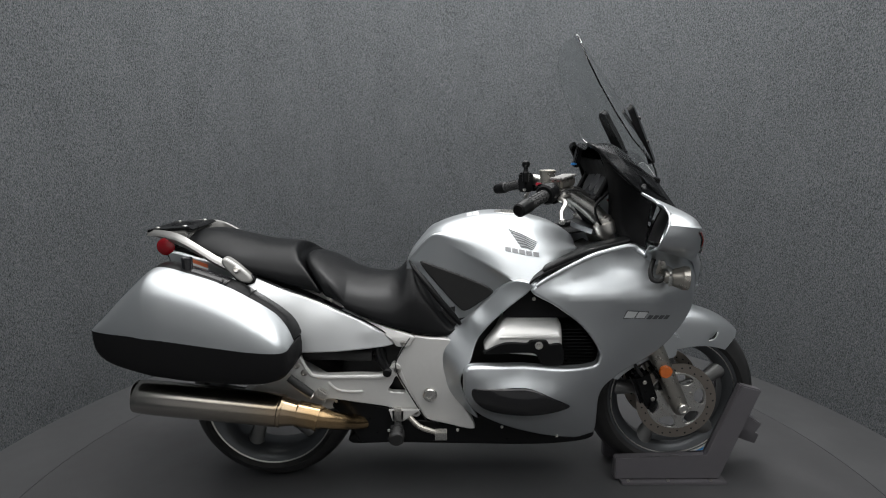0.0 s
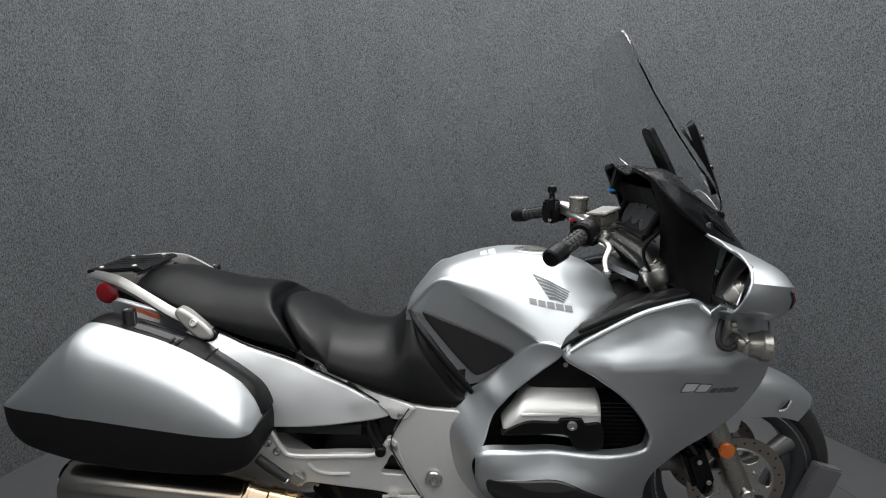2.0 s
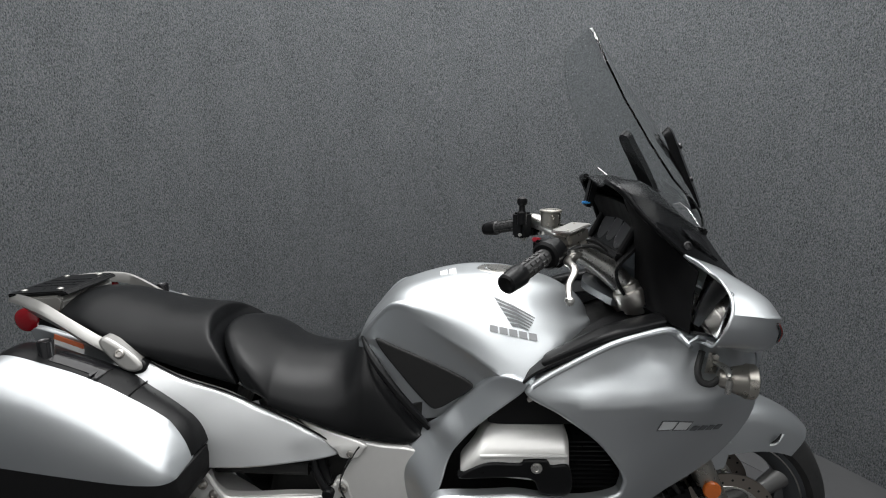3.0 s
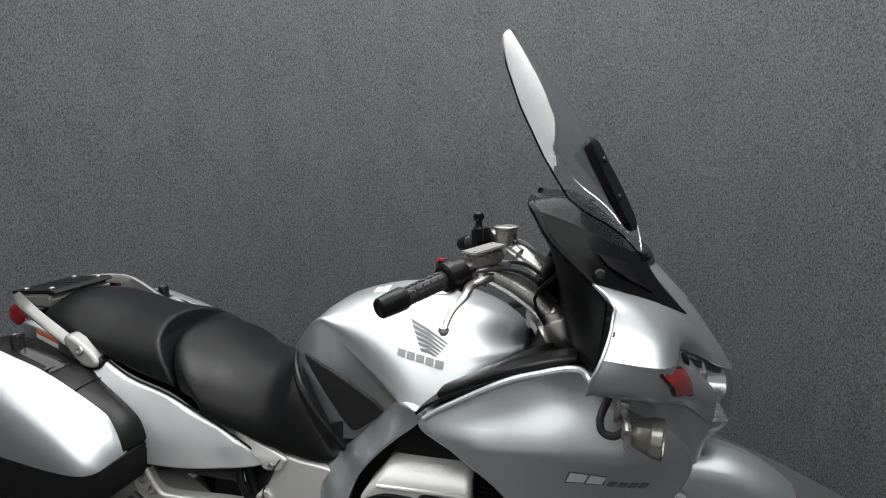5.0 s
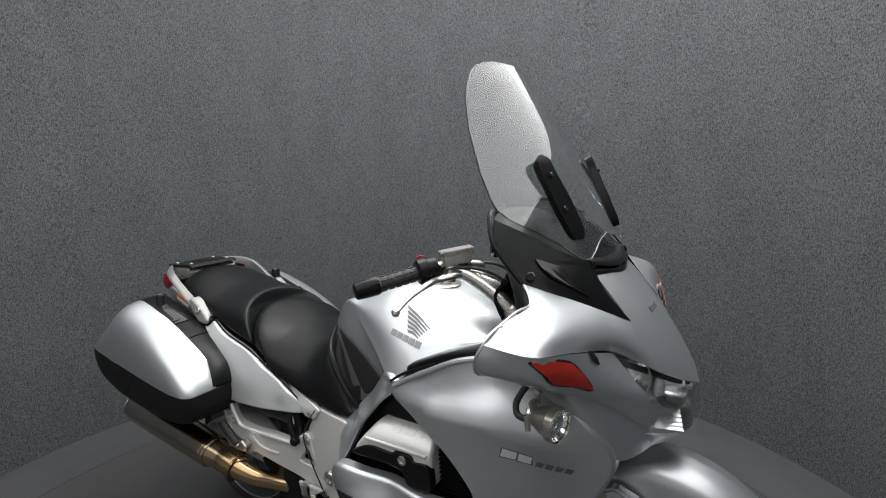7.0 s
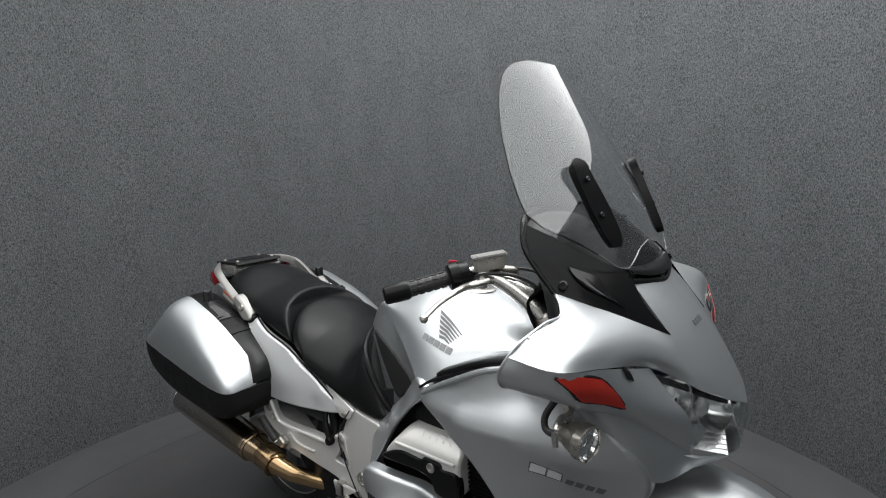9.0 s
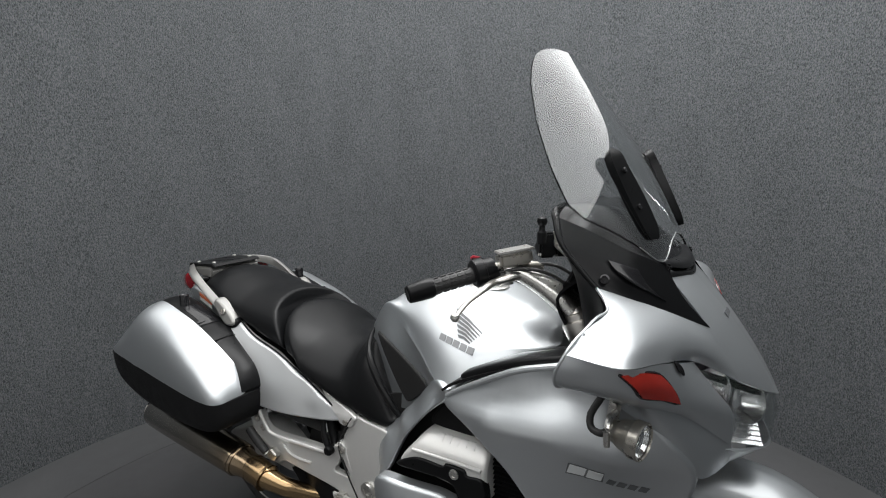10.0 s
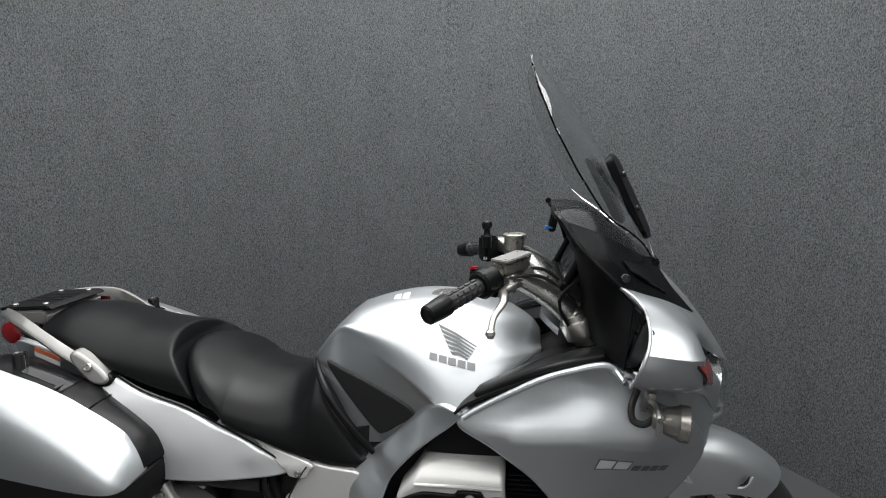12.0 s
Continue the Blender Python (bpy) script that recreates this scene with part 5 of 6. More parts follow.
for s in (1, -1):
    nose = sided("nose_cowl", nose_shell(), SILVER, bike, s, "silver nose cowl flaring into the mirror pod", 45)
    sided("mirror_pod", net([[(1.202, -0.444, 1.024), (1.290, -0.432, 1.012), (1.325, -0.331, 0.994), (1.355, -0.187, 0.956)],
                             [(1.190, -0.450, 0.992), (1.298, -0.415, 0.972), (1.337, -0.317, 0.950), (1.392, -0.178, 0.908)],
                             [(1.184, -0.427, 0.960), (1.300, -0.388, 0.942), (1.350, -0.287, 0.908), (1.424, -0.158, 0.858)],
                             [(1.195, -0.370, 0.946), (1.280, -0.348, 0.918), (1.352, -0.262, 0.882), (1.422, -0.146, 0.790)]], 6, 6, 0.006), SILVER, nose, s, "silver mirror pod side", 45)
    sided("pod_rim", tube([(1.191, -0.253, 1.090), (1.212, -0.274, 1.078), (1.226, -0.300, 1.063), (1.222, -0.345, 1.062), (1.217, -0.390, 1.052), (1.210, -0.425, 1.040), (1.201, -0.444, 1.020), (1.189, -0.449, 0.992), (1.183, -0.426, 0.960), (1.193, -0.372, 0.945), (1.20, -0.30, 0.925)], 0.0028, 10), SILVER, nose, s, "bright pod rim")
    sided("mirror_glass", net([[(1.222, -0.405, 1.050), (1.232, -0.28, 1.056)], [(1.198, -0.405, 0.968), (1.208, -0.27, 0.955)]], 4, 4, 0.003), MIRROR, nose, s, "rear view mirror in the pod")
    sg = [[(1.287, -0.440, 1.006), (1.312, -0.394, 1.000), (1.331, -0.349, 0.985)],
          [(1.305, -0.421, 0.982), (1.330, -0.371, 0.971), (1.349, -0.322, 0.953)],
          [(1.314, -0.396, 0.955), (1.338, -0.349, 0.939), (1.359, -0.300, 0.917)]]
    mid = np.mean(np.array(sg).reshape(-1, 3), 0)
    sg = [[tuple(mid + 0.93 * (np.array(p) - mid)) for p in r] for r in sg]
    sided("signal_lens", net(sg, 5, 5, 0.010), REDORANGE, nose, s, "red front turn signal lens", 45)
    loop = [sg[0][0], sg[0][1], sg[0][2], sg[1][2], sg[2][2], sg[2][1], sg[2][0], sg[1][0], sg[0][0]]
    sided("signal_gasket", tube([(x - 0.004, y + 0.002, z) for x, y, z in loop], 0.0024, 8, 3), GLOSS, nose, s, "thin black gasket")
    sided("lower_nose", net([[(1.185, -0.36, 0.952), (1.275, -0.338, 0.926), (1.350, -0.254, 0.890), (1.421, -0.144, 0.796)],
                             [(1.20, -0.275, 0.90), (1.30, -0.275, 0.85), (1.37, -0.235, 0.80), (1.425, -0.13, 0.765)],
                             [(1.22, -0.27, 0.86), (1.32, -0.255, 0.80), (1.382, -0.215, 0.745), (1.42, -0.10, 0.735)]], 5, 5, 0.006), SILVER, nose, s, "silver lower nose panel", 45)
    hl = sided("headlight_lens", net([[(1.352, -0.178, 0.944), (1.412, -0.110, 0.908), (1.458, -0.05, 0.878), (1.478, 0.0, 0.858)],
                                      [(1.405, -0.168, 0.870), (1.448, -0.110, 0.850), (1.480, -0.05, 0.835), (1.490, 0.0, 0.825)],
                                      [(1.427, -0.140, 0.786), (1.447, -0.110, 0.774), (1.474, -0.05, 0.758), (1.482, 0.0, 0.752)]], 6, 6, 0.003), CLEAR, bike, s, "clear headlight lens")
    hl.visible_shadow = False
    bm = bmesh.new()
    steps = [(0.764 + 0.0070 * k + 0.0048 * h, 0.0075 * k + 0.0080 * h) for k in range(7) for h in (0, 1)]
    loft([[Vector((1.378 + 0.088 * u - 0.42 * back, -0.108 + 0.043 * u + 0.906 * back, z + 0.010 * (1 - u))) for u in np.linspace(0.05, 1.08, 9)] for z, back in steps], closed=False, bm=bm)
    sided("reflector", bm, REFLECTOR, hl, s, "ribbed chrome reflector", 20)
    sided("reflector_bowl", lathe([(0, -0.034), (0.012, -0.031), (0.024, -0.022), (0.034, -0.009), (0.040, 0.002), (0.042, 0.002), (0.036, -0.012)], along((1.442, -0.060, 0.848), (1.442 + 0.75, -0.060 - 0.62, 0.848 + 0.30)), 32, None, False), REFLECTOR, hl, s, "chrome main reflector bowl")
    sided("side_bowl", lathe([(0, -0.030), (0.011, -0.027), (0.022, -0.018), (0.032, -0.005), (0.035, 0.002), (0.037, 0.002), (0.032, -0.010)], along((1.384, -0.134, 0.892), (1.384 + 0.6, -0.134 - 0.75, 0.892 + 0.34)), 32, None, False), REFLECTOR, hl, s, "chrome side reflector bowl")
    sided("reflector_rib", tube([(1.352, -0.150, 0.915), (1.378, -0.150, 0.880), (1.392, -0.146, 0.840)], 0.003, 8), CHROME, hl, s, "chrome rib inside the headlight")
    sided("divider", tube([(1.385, -0.118, 0.880), (1.385, -0.120, 0.845), (1.382, -0.124, 0.80)], [0.002, 0.004, 0.005], 8), GLOSS, hl, s, "black divider inside the headlight")
    sided("bulb_shade", lathe([(0.016, 0), (0.017, 0.006), (0.015, 0.012), (0, 0.014)], along((1.385, -0.105, 0.858), (1.44, -0.19, 0.850)), 24), ALLOY, hl, s, "metal bulb shade")
    # black strip put in for the dark gap between nose edge and lens
    sided("lens_gap_strip", net([[(1.346, -0.178, 0.944), (1.406, -0.110, 0.908), (1.452, -0.05, 0.880), (1.474, 0.0, 0.860)], [(1.352, -0.170, 0.928), (1.408, -0.108, 0.892), (1.450, -0.05, 0.862), (1.470, 0.0, 0.845)]], 6, 3, 0.003), GLOSS, hl, s, "black strip for the dark gap above the lens")
    sided("headlight_backing", net([[(1.345, -0.165, 0.938), (1.41, -0.06, 0.885), (1.44, 0.0, 0.86)], [(1.365, -0.138, 0.86), (1.42, -0.05, 0.83), (1.44, 0.0, 0.82)], [(1.388, -0.138, 0.785), (1.43, -0.06, 0.765), (1.45, 0.0, 0.758)]], 5, 5, 0.003), REFLECTOR, hl, s, "chrome headlight housing")
    sided("cheek_slit", tube([(1.338, -0.280, 0.985), (1.346, -0.274, 0.972), (1.352, -0.266, 0.958)], [0.002, 0.005, 0.002], 8), GLOSS, nose, s, "short black slit beside the signal lens")
    # fog lamp on a bracket
    q = Vector((1.250, -0.330, 0.858))
    m = along(q, q + Vector((1, -0.22, -0.04)))
    fg = sided("fog_lamp", lathe([(0, -0.006), (0.014, -0.006), (0.018, -0.002), (0.020, 0.008), (0.026, 0.020), (0.031, 0.038), (0.034, 0.042), (0.034, 0.058), (0.032, 0.060), (0.031, 0.056)], m, 36, None, False), NICKEL, bike, s, "small round metal fog lamp on a bracket")
    fl = sided("lamp_lens", lathe([(0, 0.056), (0.0305, 0.055), (0.028, 0.059), (0, 0.063)], m, 36), CLEAR, fg, s, "clear lamp lens")
    fl.visible_shadow = False
    sided("lamp_reflector", lathe([(0.031, 0.054), (0.028, 0.046), (0.021, 0.042), (0.012, 0.041), (0.010, 0.046), (0.006, 0.049), (0, 0.050)], m, 28, None, False), CHROME, fg, s)
    sided("lamp_bracket", box(0.022, 0.004, 0.06, at(1.245, -0.300, 0.885) @ pose(0, 0, 0, 0, 8, 0), 0.001), ALLOY, fg, s, "bare metal lamp bracket")
    sided("lamp_yoke", tube([(1.248, -0.304, 0.880), (1.25, -0.345, 0.885), (1.25, -0.362, 0.868), (1.25, -0.358, 0.840)], 0.006, 8), ALLOY, fg, s)
    for dz in (0.0, 0.018):
        sided("bolt", lathe([(0.006, 0), (0.006, 0.006), (0, 0.007)], at(1.246, -0.304, 0.893 + dz, SIDE), 12), STEEL, fg, s)
    sided("lamp_cable", tube([(1.246, -0.330, 0.858), (1.231, -0.330, 0.846), (1.212, -0.326, 0.850), (1.208, -0.318, 0.872), (1.222, -0.30, 0.902)], [0.006, 0.0068, 0.0068, 0.0068, 0.0068], 10), RUBBER, fg, s, "black corrugated cable sleeve")
for k in range(4):
    part("nose_badge", box(0.012, 0.009, 0.002, at(1.3885 - 0.0006 * k, -0.022 + 0.013 * k, 1.0105) @ pose(0, 0, 0, 0, 53, 0), 0), DECAL, bike, "small dark badge block")
part("chin", net([[(1.41, -0.16, 0.786), (1.448, -0.11, 0.769), (1.484, 0.0, 0.749), (1.448, 0.11, 0.769), (1.41, 0.16, 0.786)], [(1.40, -0.15, 0.755), (1.425, -0.1, 0.738), (1.445, 0.0, 0.722), (1.425, 0.1, 0.738), (1.40, 0.15, 0.755)]], 6, 3, 0.006), SILVER, bike, "silver chin below the headlight")

# black upper cowl
for s in (1, -1):
    sidep = sided("cowl_side", net([[(1.090, -0.192, 1.212), (1.150, -0.190, 1.190), (1.222, -0.165, 1.152), (1.285, -0.116, 1.118)],
                                    [(1.120, -0.232, 1.165), (1.190, -0.225, 1.128), (1.262, -0.190, 1.085), (1.322, -0.130, 1.062)],
                                    [(1.192, -0.251, 1.092), (1.250, -0.220, 1.068), (1.310, -0.175, 1.037), (1.371, -0.121, 1.007)]], 7, 7, 0.005), COWL, bike, s, "gloss black windscreen surround", 45)
    sided("screw", lathe([(0.009, 0), (0.009, 0.003), (0.006, 0.004), (0.005, 0.002), (0, 0.002)], along((1.202, -0.240, 1.106), (1.22, -0.40, 1.17)), 18), GLOSS, sidep, s, "black screw")
    sided("cowl_scoop", net([[(1.20, -0.214, 1.138), (1.25, -0.190, 1.120)], [(1.215, -0.218, 1.122), (1.272, -0.188, 1.088)], [(1.24, -0.214, 1.105), (1.30, -0.172, 1.060)]], 5, 4, 0.003), GLOSS, sidep, s, "recessed scoop in the black panel")
    sided("cowl_edge", tube([(1.070, -0.10, 1.229), (1.074, -0.165, 1.222), (1.088, -0.197, 1.205), (1.118, -0.236, 1.160), (1.19, -0.256, 1.092)], [0.007, 0.008, 0.008, 0.006, 0.005], 10), COWL, sidep, s, "rolled black cowl edge")
    sided("inner_cowl", net([[(1.085, -0.185, 1.205), (1.118, -0.228, 1.158), (1.190, -0.248, 1.088), (1.215, -0.275, 1.06)],
                             [(1.12, -0.165, 1.12), (1.14, -0.200, 1.08), (1.185, -0.225, 1.03), (1.21, -0.27, 1.00)],
                             [(1.14, -0.13, 0.965), (1.155, -0.18, 0.955), (1.175, -0.24, 0.945), (1.20, -0.29, 0.935)]], 6, 6, 0.004), INNER_SHADE_SEAM, bike, s, "black inner cowl wall")
hood = part("cowl_hood", net([[(1.085, -0.194, 1.209), (1.072, -0.11, 1.230), (1.080, 0.0, 1.214), (1.072, 0.11, 1.230), (1.085, 0.194, 1.209)],
                              [(1.150, -0.190, 1.190), (1.150, -0.10, 1.226), (1.160, 0.0, 1.218), (1.150, 0.10, 1.226), (1.150, 0.190, 1.190)],
                              [(1.222, -0.165, 1.150), (1.235, -0.08, 1.165), (1.245, 0.0, 1.160), (1.235, 0.08, 1.165), (1.222, 0.165, 1.150)],
                              [(1.285, -0.116, 1.116), (1.305, -0.06, 1.10), (1.312, 0.0, 1.094), (1.305, 0.06, 1.10), (1.285, 0.116, 1.116)]], 7, 7, 0.005), COWL, bike, "black hood over the instruments", 45)
duct = part("air_duct", net([[(1.262, -0.118, 1.128), (1.276, -0.06, 1.124), (1.280, 0.0, 1.122), (1.276, 0.06, 1.124), (1.262, 0.118, 1.128)], [(1.281, -0.120, 1.126), (1.300, -0.06, 1.118), (1.306, 0.0, 1.115), (1.300, 0.06, 1.118), (1.281, 0.120, 1.126)],
                             [(1.289, -0.118, 1.117), (1.310, -0.06, 1.106), (1.317, 0.0, 1.102), (1.310, 0.06, 1.106), (1.289, 0.118, 1.117)]], 6, 4, 0.004), SATIN, hood, "black air duct lip")
part("duct_sill", tube([(1.290, -0.118, 1.101), (1.306, -0.06, 1.094), (1.316, 0.0, 1.088), (1.306, 0.06, 1.094), (1.290, 0.118, 1.101)], 0.006, 10, 5), SATIN, duct, "black lower duct edge")
for s in (1, -1):
    sided("duct_end", box(0.014, 0.010, 0.026, at(1.287, -0.117, 1.110) @ pose(0, 0, 0, 0, 20, 0), 0.004), SATIN, duct, s)
dash = part("instrument_panel", net([[(1.10, -0.16, 1.185), (1.12, 0.0, 1.18), (1.10, 0.16, 1.185)], [(1.135, -0.16, 1.10), (1.145, 0.0, 1.09), (1.135, 0.16, 1.10)], [(1.085, -0.17, 1.035), (1.07, 0.0, 1.03), (1.085, 0.17, 1.035)], [(1.12, -0.17, 0.96), (1.12, 0, 0.96), (1.12, 0.17, 0.96)]], 6, 5, 0.006), INNER_SHADE_SEAM, bike, "black instrument panel")
tilt = at(1.128, 0.0, 1.105) @ pose(0, 0, 0, 0, -62, 0)
part("bezel", box(0.105, 0.25, 0.012, tilt, 0.005), COWL, dash, "gloss black instrument bezel")
frame_path = [tilt @ Vector((0.060 * a, 0.135 * b, 0.010)) for a, b in ((-0.8, -1), (0.8, -1), (1, -0.9), (1, 0.9), (0.8, 1), (-0.8, 1), (-1, 0.9), (-1, -0.9), (-0.8, -1))]
part("bezel_frame", tube(frame_path, 0.009, 10, 3), INNER_SHADE_SEAM, dash, "black frame round the instruments")
for y, r in ((-0.075, 0.042), (0.0, 0.036), (0.075, 0.042)):
    part("dial", lathe([(r, 0.005), (r, 0.0068), (r - 0.002, 0.0072), (r - 0.004, 0.0068), (0, 0.0068)], tilt @ at(0, y, 0), 32), DIAL, dash, "dark round dial")
    for k in range(9):
        a = radians(-120 + 30 * k)
        part("dial_mark", box(0.002, 0.008, 0.0006, tilt @ at(0, y, 0.0078) @ pose(0, 0, 0, 0, 0, math.degrees(a)) @ at(0, r * 0.78, 0), 0), MARK, dash)
part("hood_bracket", box(0.02, 0.035, 0.075, at(1.086, 0.110, 1.185) @ pose(0, 0, 0, 0, 12, 0), 0.004), SATIN, hood, "black bracket inside the hood")
part("blue_tag", box(0.022, 0.012, 0.008, at(1.072, 0.098, 1.160), 0.002), BLUE, bike, "small blue plastic tag")

# windscreen and its black blades
SCR = [(1.245, 0.288), (1.28, 0.281), (1.32, 0.269), (1.36, 0.255), (1.40, 0.239), (1.44, 0.221), (1.48, 0.200), (1.515, 0.176), (1.54, 0.148), (1.555, 0.112), (1.563, 0.066)]
SCR_FOOT = [(0.0, 1.170), (0.05, 1.160), (0.09, 1.138), (0.12, 1.125), (0.15, 1.134), (0.20, 1.172), (0.24, 1.200), (0.27, 1.218), (0.282, 1.230), (0.288, 1.245)]


def screen_x(y, z):
    bow = float(np.interp(z, [1.16, 1.24, 1.32, 1.40, 1.48, 1.56], [0.90, 1.15, 1.40, 1.55, 1.50, 1.20]))
    return 1.292 - 0.35 * (z - 1.135) - 0.70 * min(max(0, z - 1.135), 0.28) ** 2 - 0.392 * max(0, z - 1.415) - bow * y * y


def foot_z(y):
    ys, zs = zip(*SCR_FOOT)
    return float(np.interp(abs(y), ys, zs))


rings = []
cols = [0.288 * u for u in np.linspace(-1, 1, 41)]
for v in np.linspace(0, 0.9, 6):
    rings.append([(y, foot_z(y) + v * (1.245 - foot_z(y))) for y in cols])
for z, w in crom(SCR, 4):
    rings.append([(w * u, z) for u in np.linspace(-1, 1, 41)])
rings = [[Vector((screen_x(y, z), y, z)) for y, z in r] for r in rings]
bm = loft(rings, closed=False)
bmesh.ops.remove_doubles(bm, verts=bm.verts, dist=0.0004)
bmesh.ops.recalc_face_normals(bm, faces=bm.faces)
bmesh.ops.solidify(bm, geom=bm.faces[:], thickness=0.004)
ws = part("windscreen", bm, SCREEN, bike, "tall clear curved windscreen, raised", 40)
ws.visible_shadow = False
# opaque tube painting the light that the acrylic's foot edge catches
edge = [(y, foot_z(y)) for y in cols[1:-1] if -0.19 < y < 0.05]
part("screen_edge_glint", tube([(screen_x(y, z), y, z) for y, z in edge], 0.0011, 6, 1), EDGE_GLINT, ws, "grey line painting the light caught by the lower edge")
for s in (1, -1):
    bl = sided("screen_blade", net([[(1.178, -0.156, 1.347), (1.184, -0.146, 1.347)], [(1.183, -0.167, 1.336), (1.196, -0.137, 1.338)], [(1.194, -0.170, 1.310), (1.210, -0.135, 1.312)], [(1.222, -0.166, 1.250), (1.241, -0.125, 1.253)], [(1.250, -0.158, 1.195), (1.268, -0.122, 1.195)], [(1.262, -0.148, 1.172), (1.272, -0.130, 1.172)]], 4, 6, 0.018), SATIN, ws, s, "black plastic blade on the windscreen", 40)
    for x, y, z in ((1.206, -0.146, 1.305), (1.236, -0.142, 1.235)):
        sided("bolt", lathe([(0.006, 0), (0.006, 0.004), (0.003, 0.005), (0, 0.004)], along((x, y - 0.008, z), (x + 0.09, y - 0.028, z + 0.04)), 14), GLOSS, bl, s)
    sided("screw", lathe([(0.007, 0), (0.007, 0.003), (0, 0.004)], along((1.19, -0.09, 1.205), (1.21, -0.09, 1.3)), 14), GLOSS, hood, s)

# steering head, handlebars
part("top_yoke", net([[(1.085, -0.135, 0.965), (1.05, 0.0, 0.97), (1.085, 0.135, 0.965)], [(1.14, -0.135, 0.955), (1.15, 0.0, 0.955), (1.14, 0.135, 0.955)]], 6, 4, 0.016), GRAPHITE, bike, "cast top yoke")
for s in (1, -1):
    cap = sided("fork_cap", lathe([(0.036, -0.04), (0.038, -0.008), (0.036, -0.002), (0.030, 0.0), (0.028, 0.012), (0.020, 0.014), (0.016, 0.022), (0, 0.022)], along((1.118, -0.141, 0.992), (1.094, -0.141, 1.045)), 32), STEEL, bike, s, "round fork cap with clamp")
    sided("adjuster", tube([(1.145, -0.14, 0.985), (1.165, -0.145, 0.988)], 0.006, 10, 1), ALLOY, cap, s)
    arm = sided("bar_riser", tube([(1.105, -0.130, 1.002), (1.075, -0.133, 1.03), (1.03, -0.145, 1.06), (0.985, -0.165, 1.085), (0.96, -0.18, 1.092)], [0.026, 0.027, 0.022, 0.018, 0.015], 16, 5, flat=1.3), ALLOY, bike, s, "cast alloy handlebar riser")
    a, b = Vector((0.945, -0.193, 1.094)), Vector((0.812, -0.362, 1.049))
    d = (b - a).normalized()
    gp = sided("handlebar", tube([a - d * 0.03, a, a + d * 0.19], 0.011, 14, 1), ALLOY, bike, s, "handlebar with rubber grip")
    sided("grip", tube([a + d * 0.05, a + d * 0.054, a + d * 0.14, a + d * 0.145], [0.020, 0.0165, 0.0165, 0.02], 20, 1), RUBBER, gp, s, "ribbed black rubber grip")
    for k in range(5):
        for r in range(8):
            ang = r * math.pi / 4
            side = d.cross(Vector((0, 0, 1))).normalized()
            up = side.cross(d)
            c = a + d * (0.066 + 0.0175 * k) + (math.cos(ang) * side + math.sin(ang) * up) * 0.0168
            rot = Matrix((side * math.sin(ang) - up * math.cos(ang), d, side * math.cos(ang) + up * math.sin(ang))).transposed().to_4x4()
            sided("grip_block", box(0.008, 0.013, 0.003, Matrix.Translation(c) @ rot, 0.0008), RUBBER, gp, s)
    sided("bar_end", lathe([(0.0205, 0), (0.0225, 0.006), (0.0215, 0.03), (0.0195, 0.054), (0.016, 0.058), (0.013, 0.056), (0, 0.056)], along(a + d * 0.145, b + d * 0.2), 28), SATIN, gp, s, "gloss black bar end weight")
    sw = sided("switch_box", lathe([(0.018, -0.024), (0.026, -0.022), (0.027, 0.000), (0.031, 0.002), (0.031, 0.022), (0.026, 0.027), (0.018, 0.027)], along(a + d * 0.026, b), 24), SATIN, gp, s, "black switch housing")
    sided("switch_block", box(0.036, 0.042, 0.036, along(a + d * 0.012 + Vector((0.006, 0, -0.014)), b), 0.006), SATIN, gp, s)
    if s == 1:
        part("switch_pod", box(0.034, 0.026, 0.030, at(0.910, -0.206, 1.100) @ pose(0, 0, 0, 0, 0, 50), 0.006), SATIN, gp, "black switch pod")
        part("stop_switch", box(0.022, 0.016, 0.010, at(0.902, -0.200, 1.113) @ pose(0, 0, 0, 0, 10, 50), 0.003), REDSWITCH, gp, "red stop switch")
    lev = [Vector((1.000, -0.165, 1.078)), Vector((0.982, -0.195, 1.076)), Vector((0.964, -0.225, 1.070)), Vector((0.966, -0.262, 1.069)), Vector((0.964, -0.290, 1.063)), Vector((0.948, -0.318, 1.044)), Vector((0.943, -0.355, 1.023))]
    lv = sided("lever", tube(lev, [0.009, 0.0095, 0.008, 0.0072, 0.006, 0.005, 0.0045], 12, 5, flat=1.3), STEEL, bike, s, "silver hand lever with a ball end")
    sided("lever_ball", lathe([(0, -0.010), (0.006, -0.008), (0.010, 0), (0.008, 0.006), (0, 0.010)], at(*lev[-1]), 20), ALLOY, lv, s)
    sided("lever_pivot", lathe([(0.011, -0.014), (0.012, 0.0), (0.010, 0.014), (0, 0.015)], at(0.978, -0.190, 1.076), 18), ALLOY, lv, s)
    cables = [[(0.955, -0.20, 1.085), (1.01, -0.175, 1.095), (1.06, -0.13, 1.075), (1.12, -0.10, 1.02)], [(0.95, -0.205, 1.078), (1.0, -0.18, 1.085), (1.06, -0.12, 1.06), (1.12, -0.08, 1.0)], [(0.985, -0.15, 1.10), (1.05, -0.09, 1.09), (1.11, -0.06, 1.04)]]
    for c in cables:
        sided("control_cable", tube(c, 0.0040, 8, 6), RUBBER, bike, s, "black control cable")
mc = part("brake_reservoir", box(0.075, 0.046, 0.030, at(0.980, -0.168, 1.116) @ pose(0, 0, 0, -2, -8, 44), 0.006), NICKEL, bike, "square metal brake fluid reservoir")
part("reservoir_lid", box(0.079, 0.050, 0.006, at(0.980, -0.168, 1.133) @ pose(0, 0, 0, -2, -8, 44), 0.002), RAIL, mc, "metal reservoir lid")
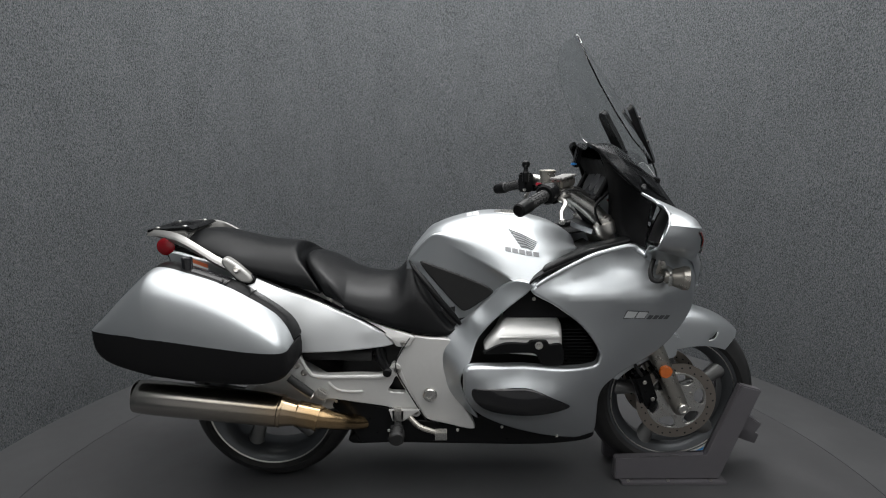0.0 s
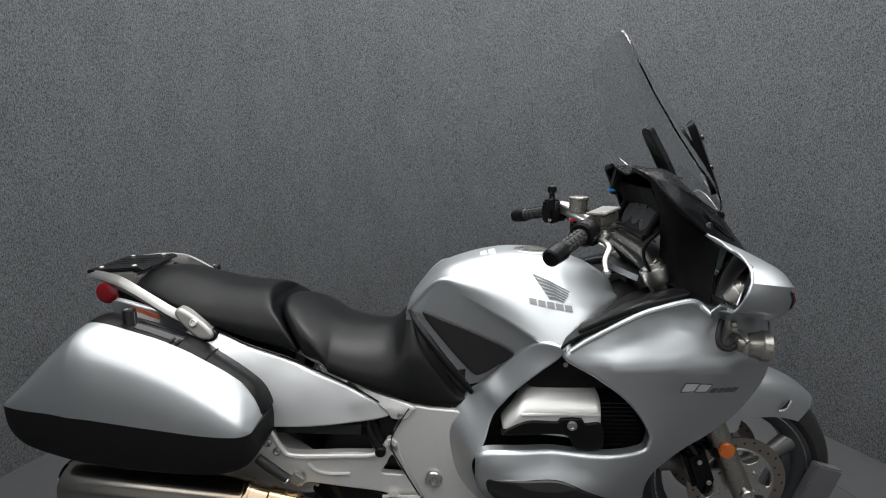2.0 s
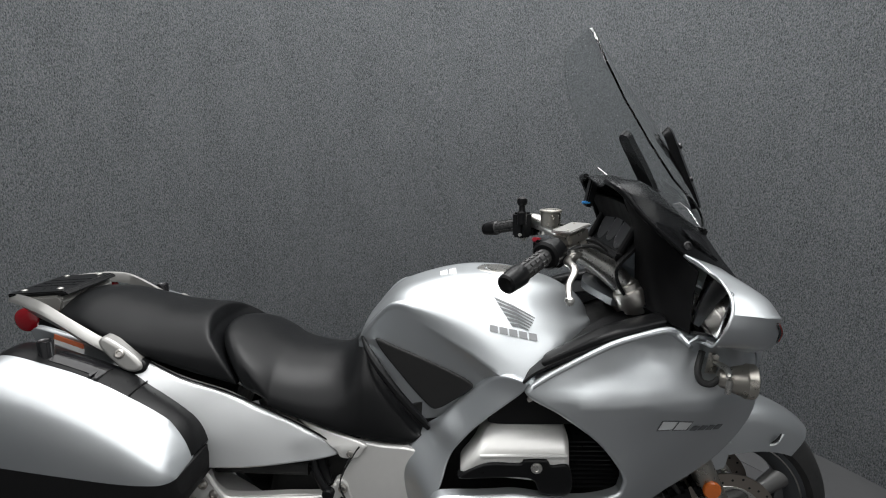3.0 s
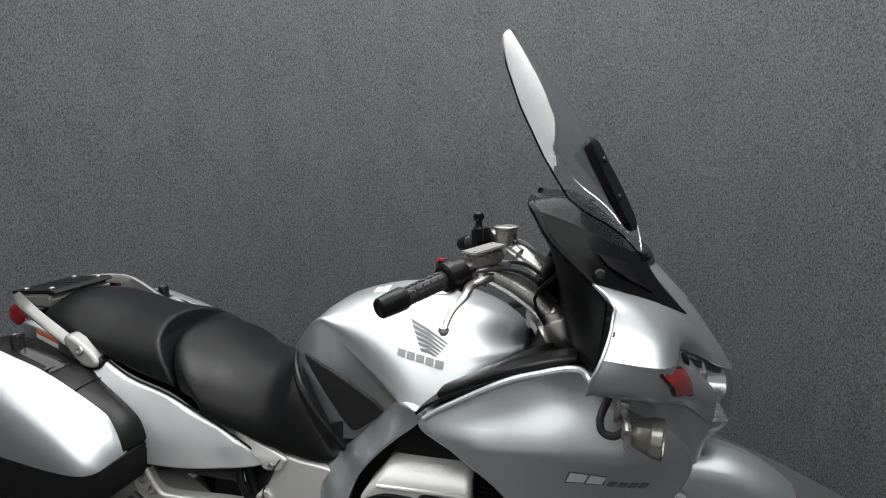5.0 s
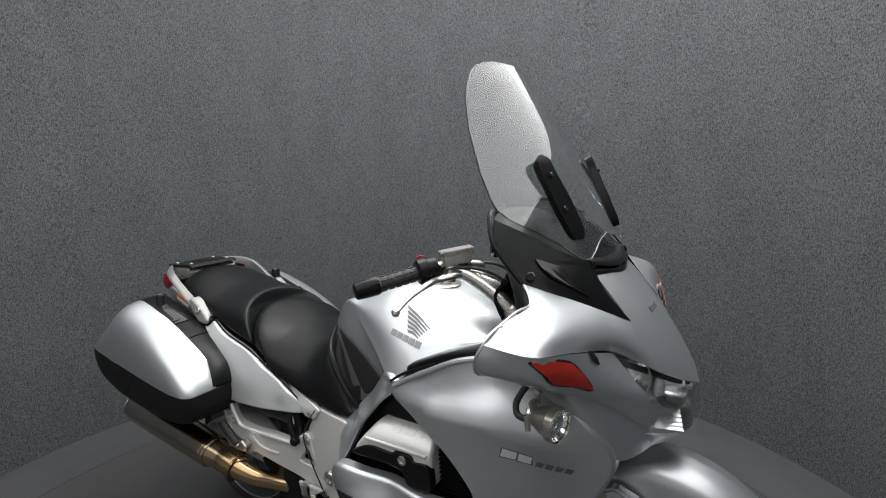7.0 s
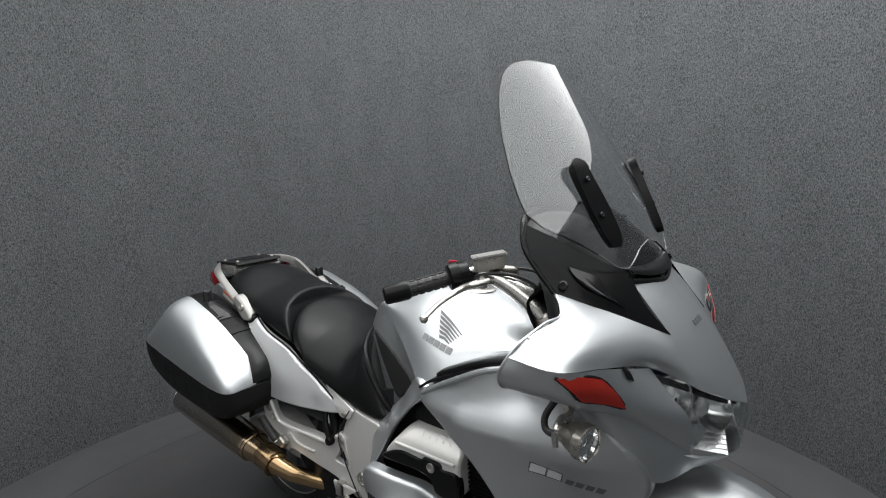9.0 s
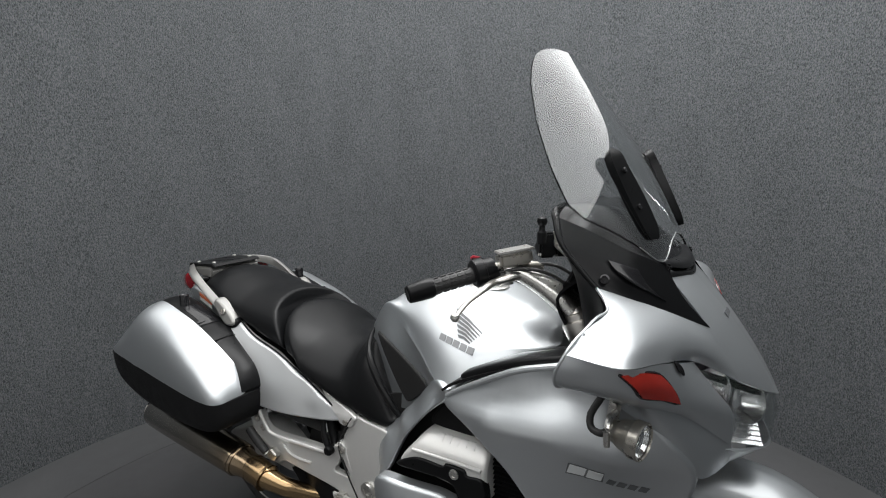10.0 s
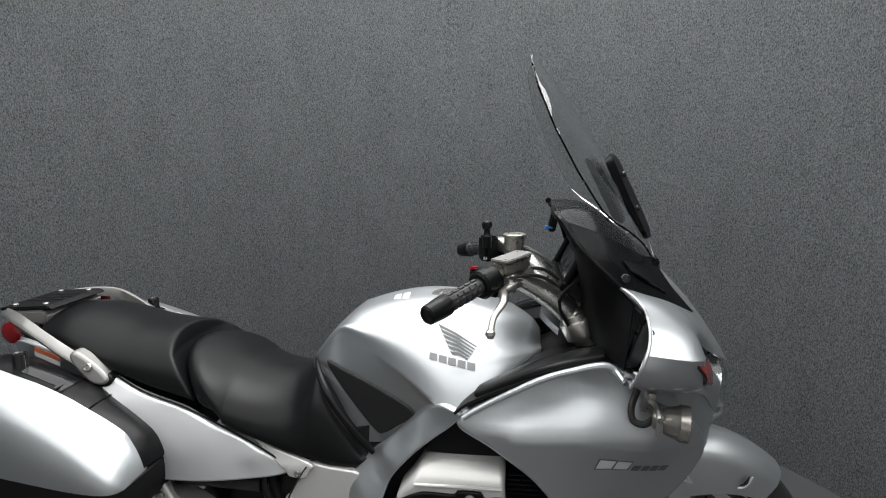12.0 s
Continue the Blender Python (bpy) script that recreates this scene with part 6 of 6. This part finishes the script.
for dx in (-0.028, 0.028):
    p = pose(0.980, -0.168, 1.136, -2, -8, 44) @ Vector((dx, dx * 0.4, 0))
    part("screw", lathe([(0.003, 0), (0.003, 0.0015), (0, 0.0015)], at(*p), 10), STEEL, mc)
part("master_cylinder", tube([(0.958, -0.185, 1.090), (1.0, -0.135, 1.092), (1.02, -0.11, 1.088)], [0.012, 0.014, 0.011], 14, 2), NICKEL, mc, "metal master cylinder")
cr = part("clutch_reservoir", lathe([(0.018, -0.025), (0.024, -0.018), (0.026, 0.012), (0.028, 0.014), (0.028, 0.018), (0.024, 0.020), (0, 0.020)], at(0.985, 0.125, 1.118) @ Matrix.Scale(1.08, 4), 32), NICKEL, bike, "round metal clutch fluid reservoir")
part("clutch_body", tube([(0.925, 0.215, 1.098), (0.955, 0.18, 1.100), (0.99, 0.14, 1.088), (1.02, 0.12, 1.07)], [0.017, 0.021, 0.019, 0.015], 16, 4), ALLOY, cr, "bright metal clutch cylinder")
bmnt = part("ball_mount", lathe([(0.012, -0.062), (0.013, -0.03), (0.009, -0.025), (0.008, -0.012), (0.0125, -0.008), (0.015, 0.0), (0.0125, 0.009), (0.006, 0.014), (0, 0.0145)], at(0.911, 0.150, 1.158), 24), SATIN, bike, "black ball mount clamped to the bar")
part("mount_clamp", box(0.044, 0.04, 0.070, at(0.914, 0.170, 1.092) @ pose(0, 0, 0, 0, 0, 40), 0.006), SATIN, bmnt, "black bar clamp")
for dz in (-0.018, 0.018):
    part("bolt", lathe([(0.005, 0), (0.005, 0.004), (0, 0.004)], at(0.906, 0.150, 1.085 + dz, SIDE), 12), ALLOY, bmnt)

# ---- wheel chock ----
chock = tagged(new("wheel_chock"), "grey painted steel wheel chock bolted to the turntable", "wheel chock")
for s in (1, -1):
    y0, y1 = -0.088 * s, -0.056 * s
    rail = part("rail", prism([(1.213, FLOOR + 0.012), (1.213, 0.140), (1.536, 0.146), (1.632, 0.412), (1.704, 0.392), (1.585, FLOOR + 0.012)], y0, y1, 0.004), STANDPAINT, chock, "angled grey steel rail")
    part("flange", box(0.37, 0.05, 0.010, at(1.420, -0.082 * s, FLOOR + 0.006), 0.001), STANDPAINT, chock, "steel base flange")
    for x in (1.26, 1.40, 1.55):
        part("bolt", lathe([(0.006, 0), (0.006, 0.004), (0, 0.005)], at(x, -0.097 * s, FLOOR + 0.011), 8), STEEL, chock)
part("crossbar", box(0.06, 0.10, 0.05, at(1.70, 0.0, 0.24) @ pose(0, 0, 0, 0, 30, 0), 0.003), STANDPAINT, chock, "steel crossbar")
part("cradle", box(0.07, 0.142, 0.03, at(1.57, 0.0, 0.08) @ pose(0, 0, 0, 0, -25, 0), 0.003), STANDPAINT, chock)
part("strut", box(0.16, 0.04, 0.04, at(1.70, 0.05, 0.17) @ pose(0, 0, 0, 0, 20, 0), 0.003), STANDPAINT, chock, "grey square strut")
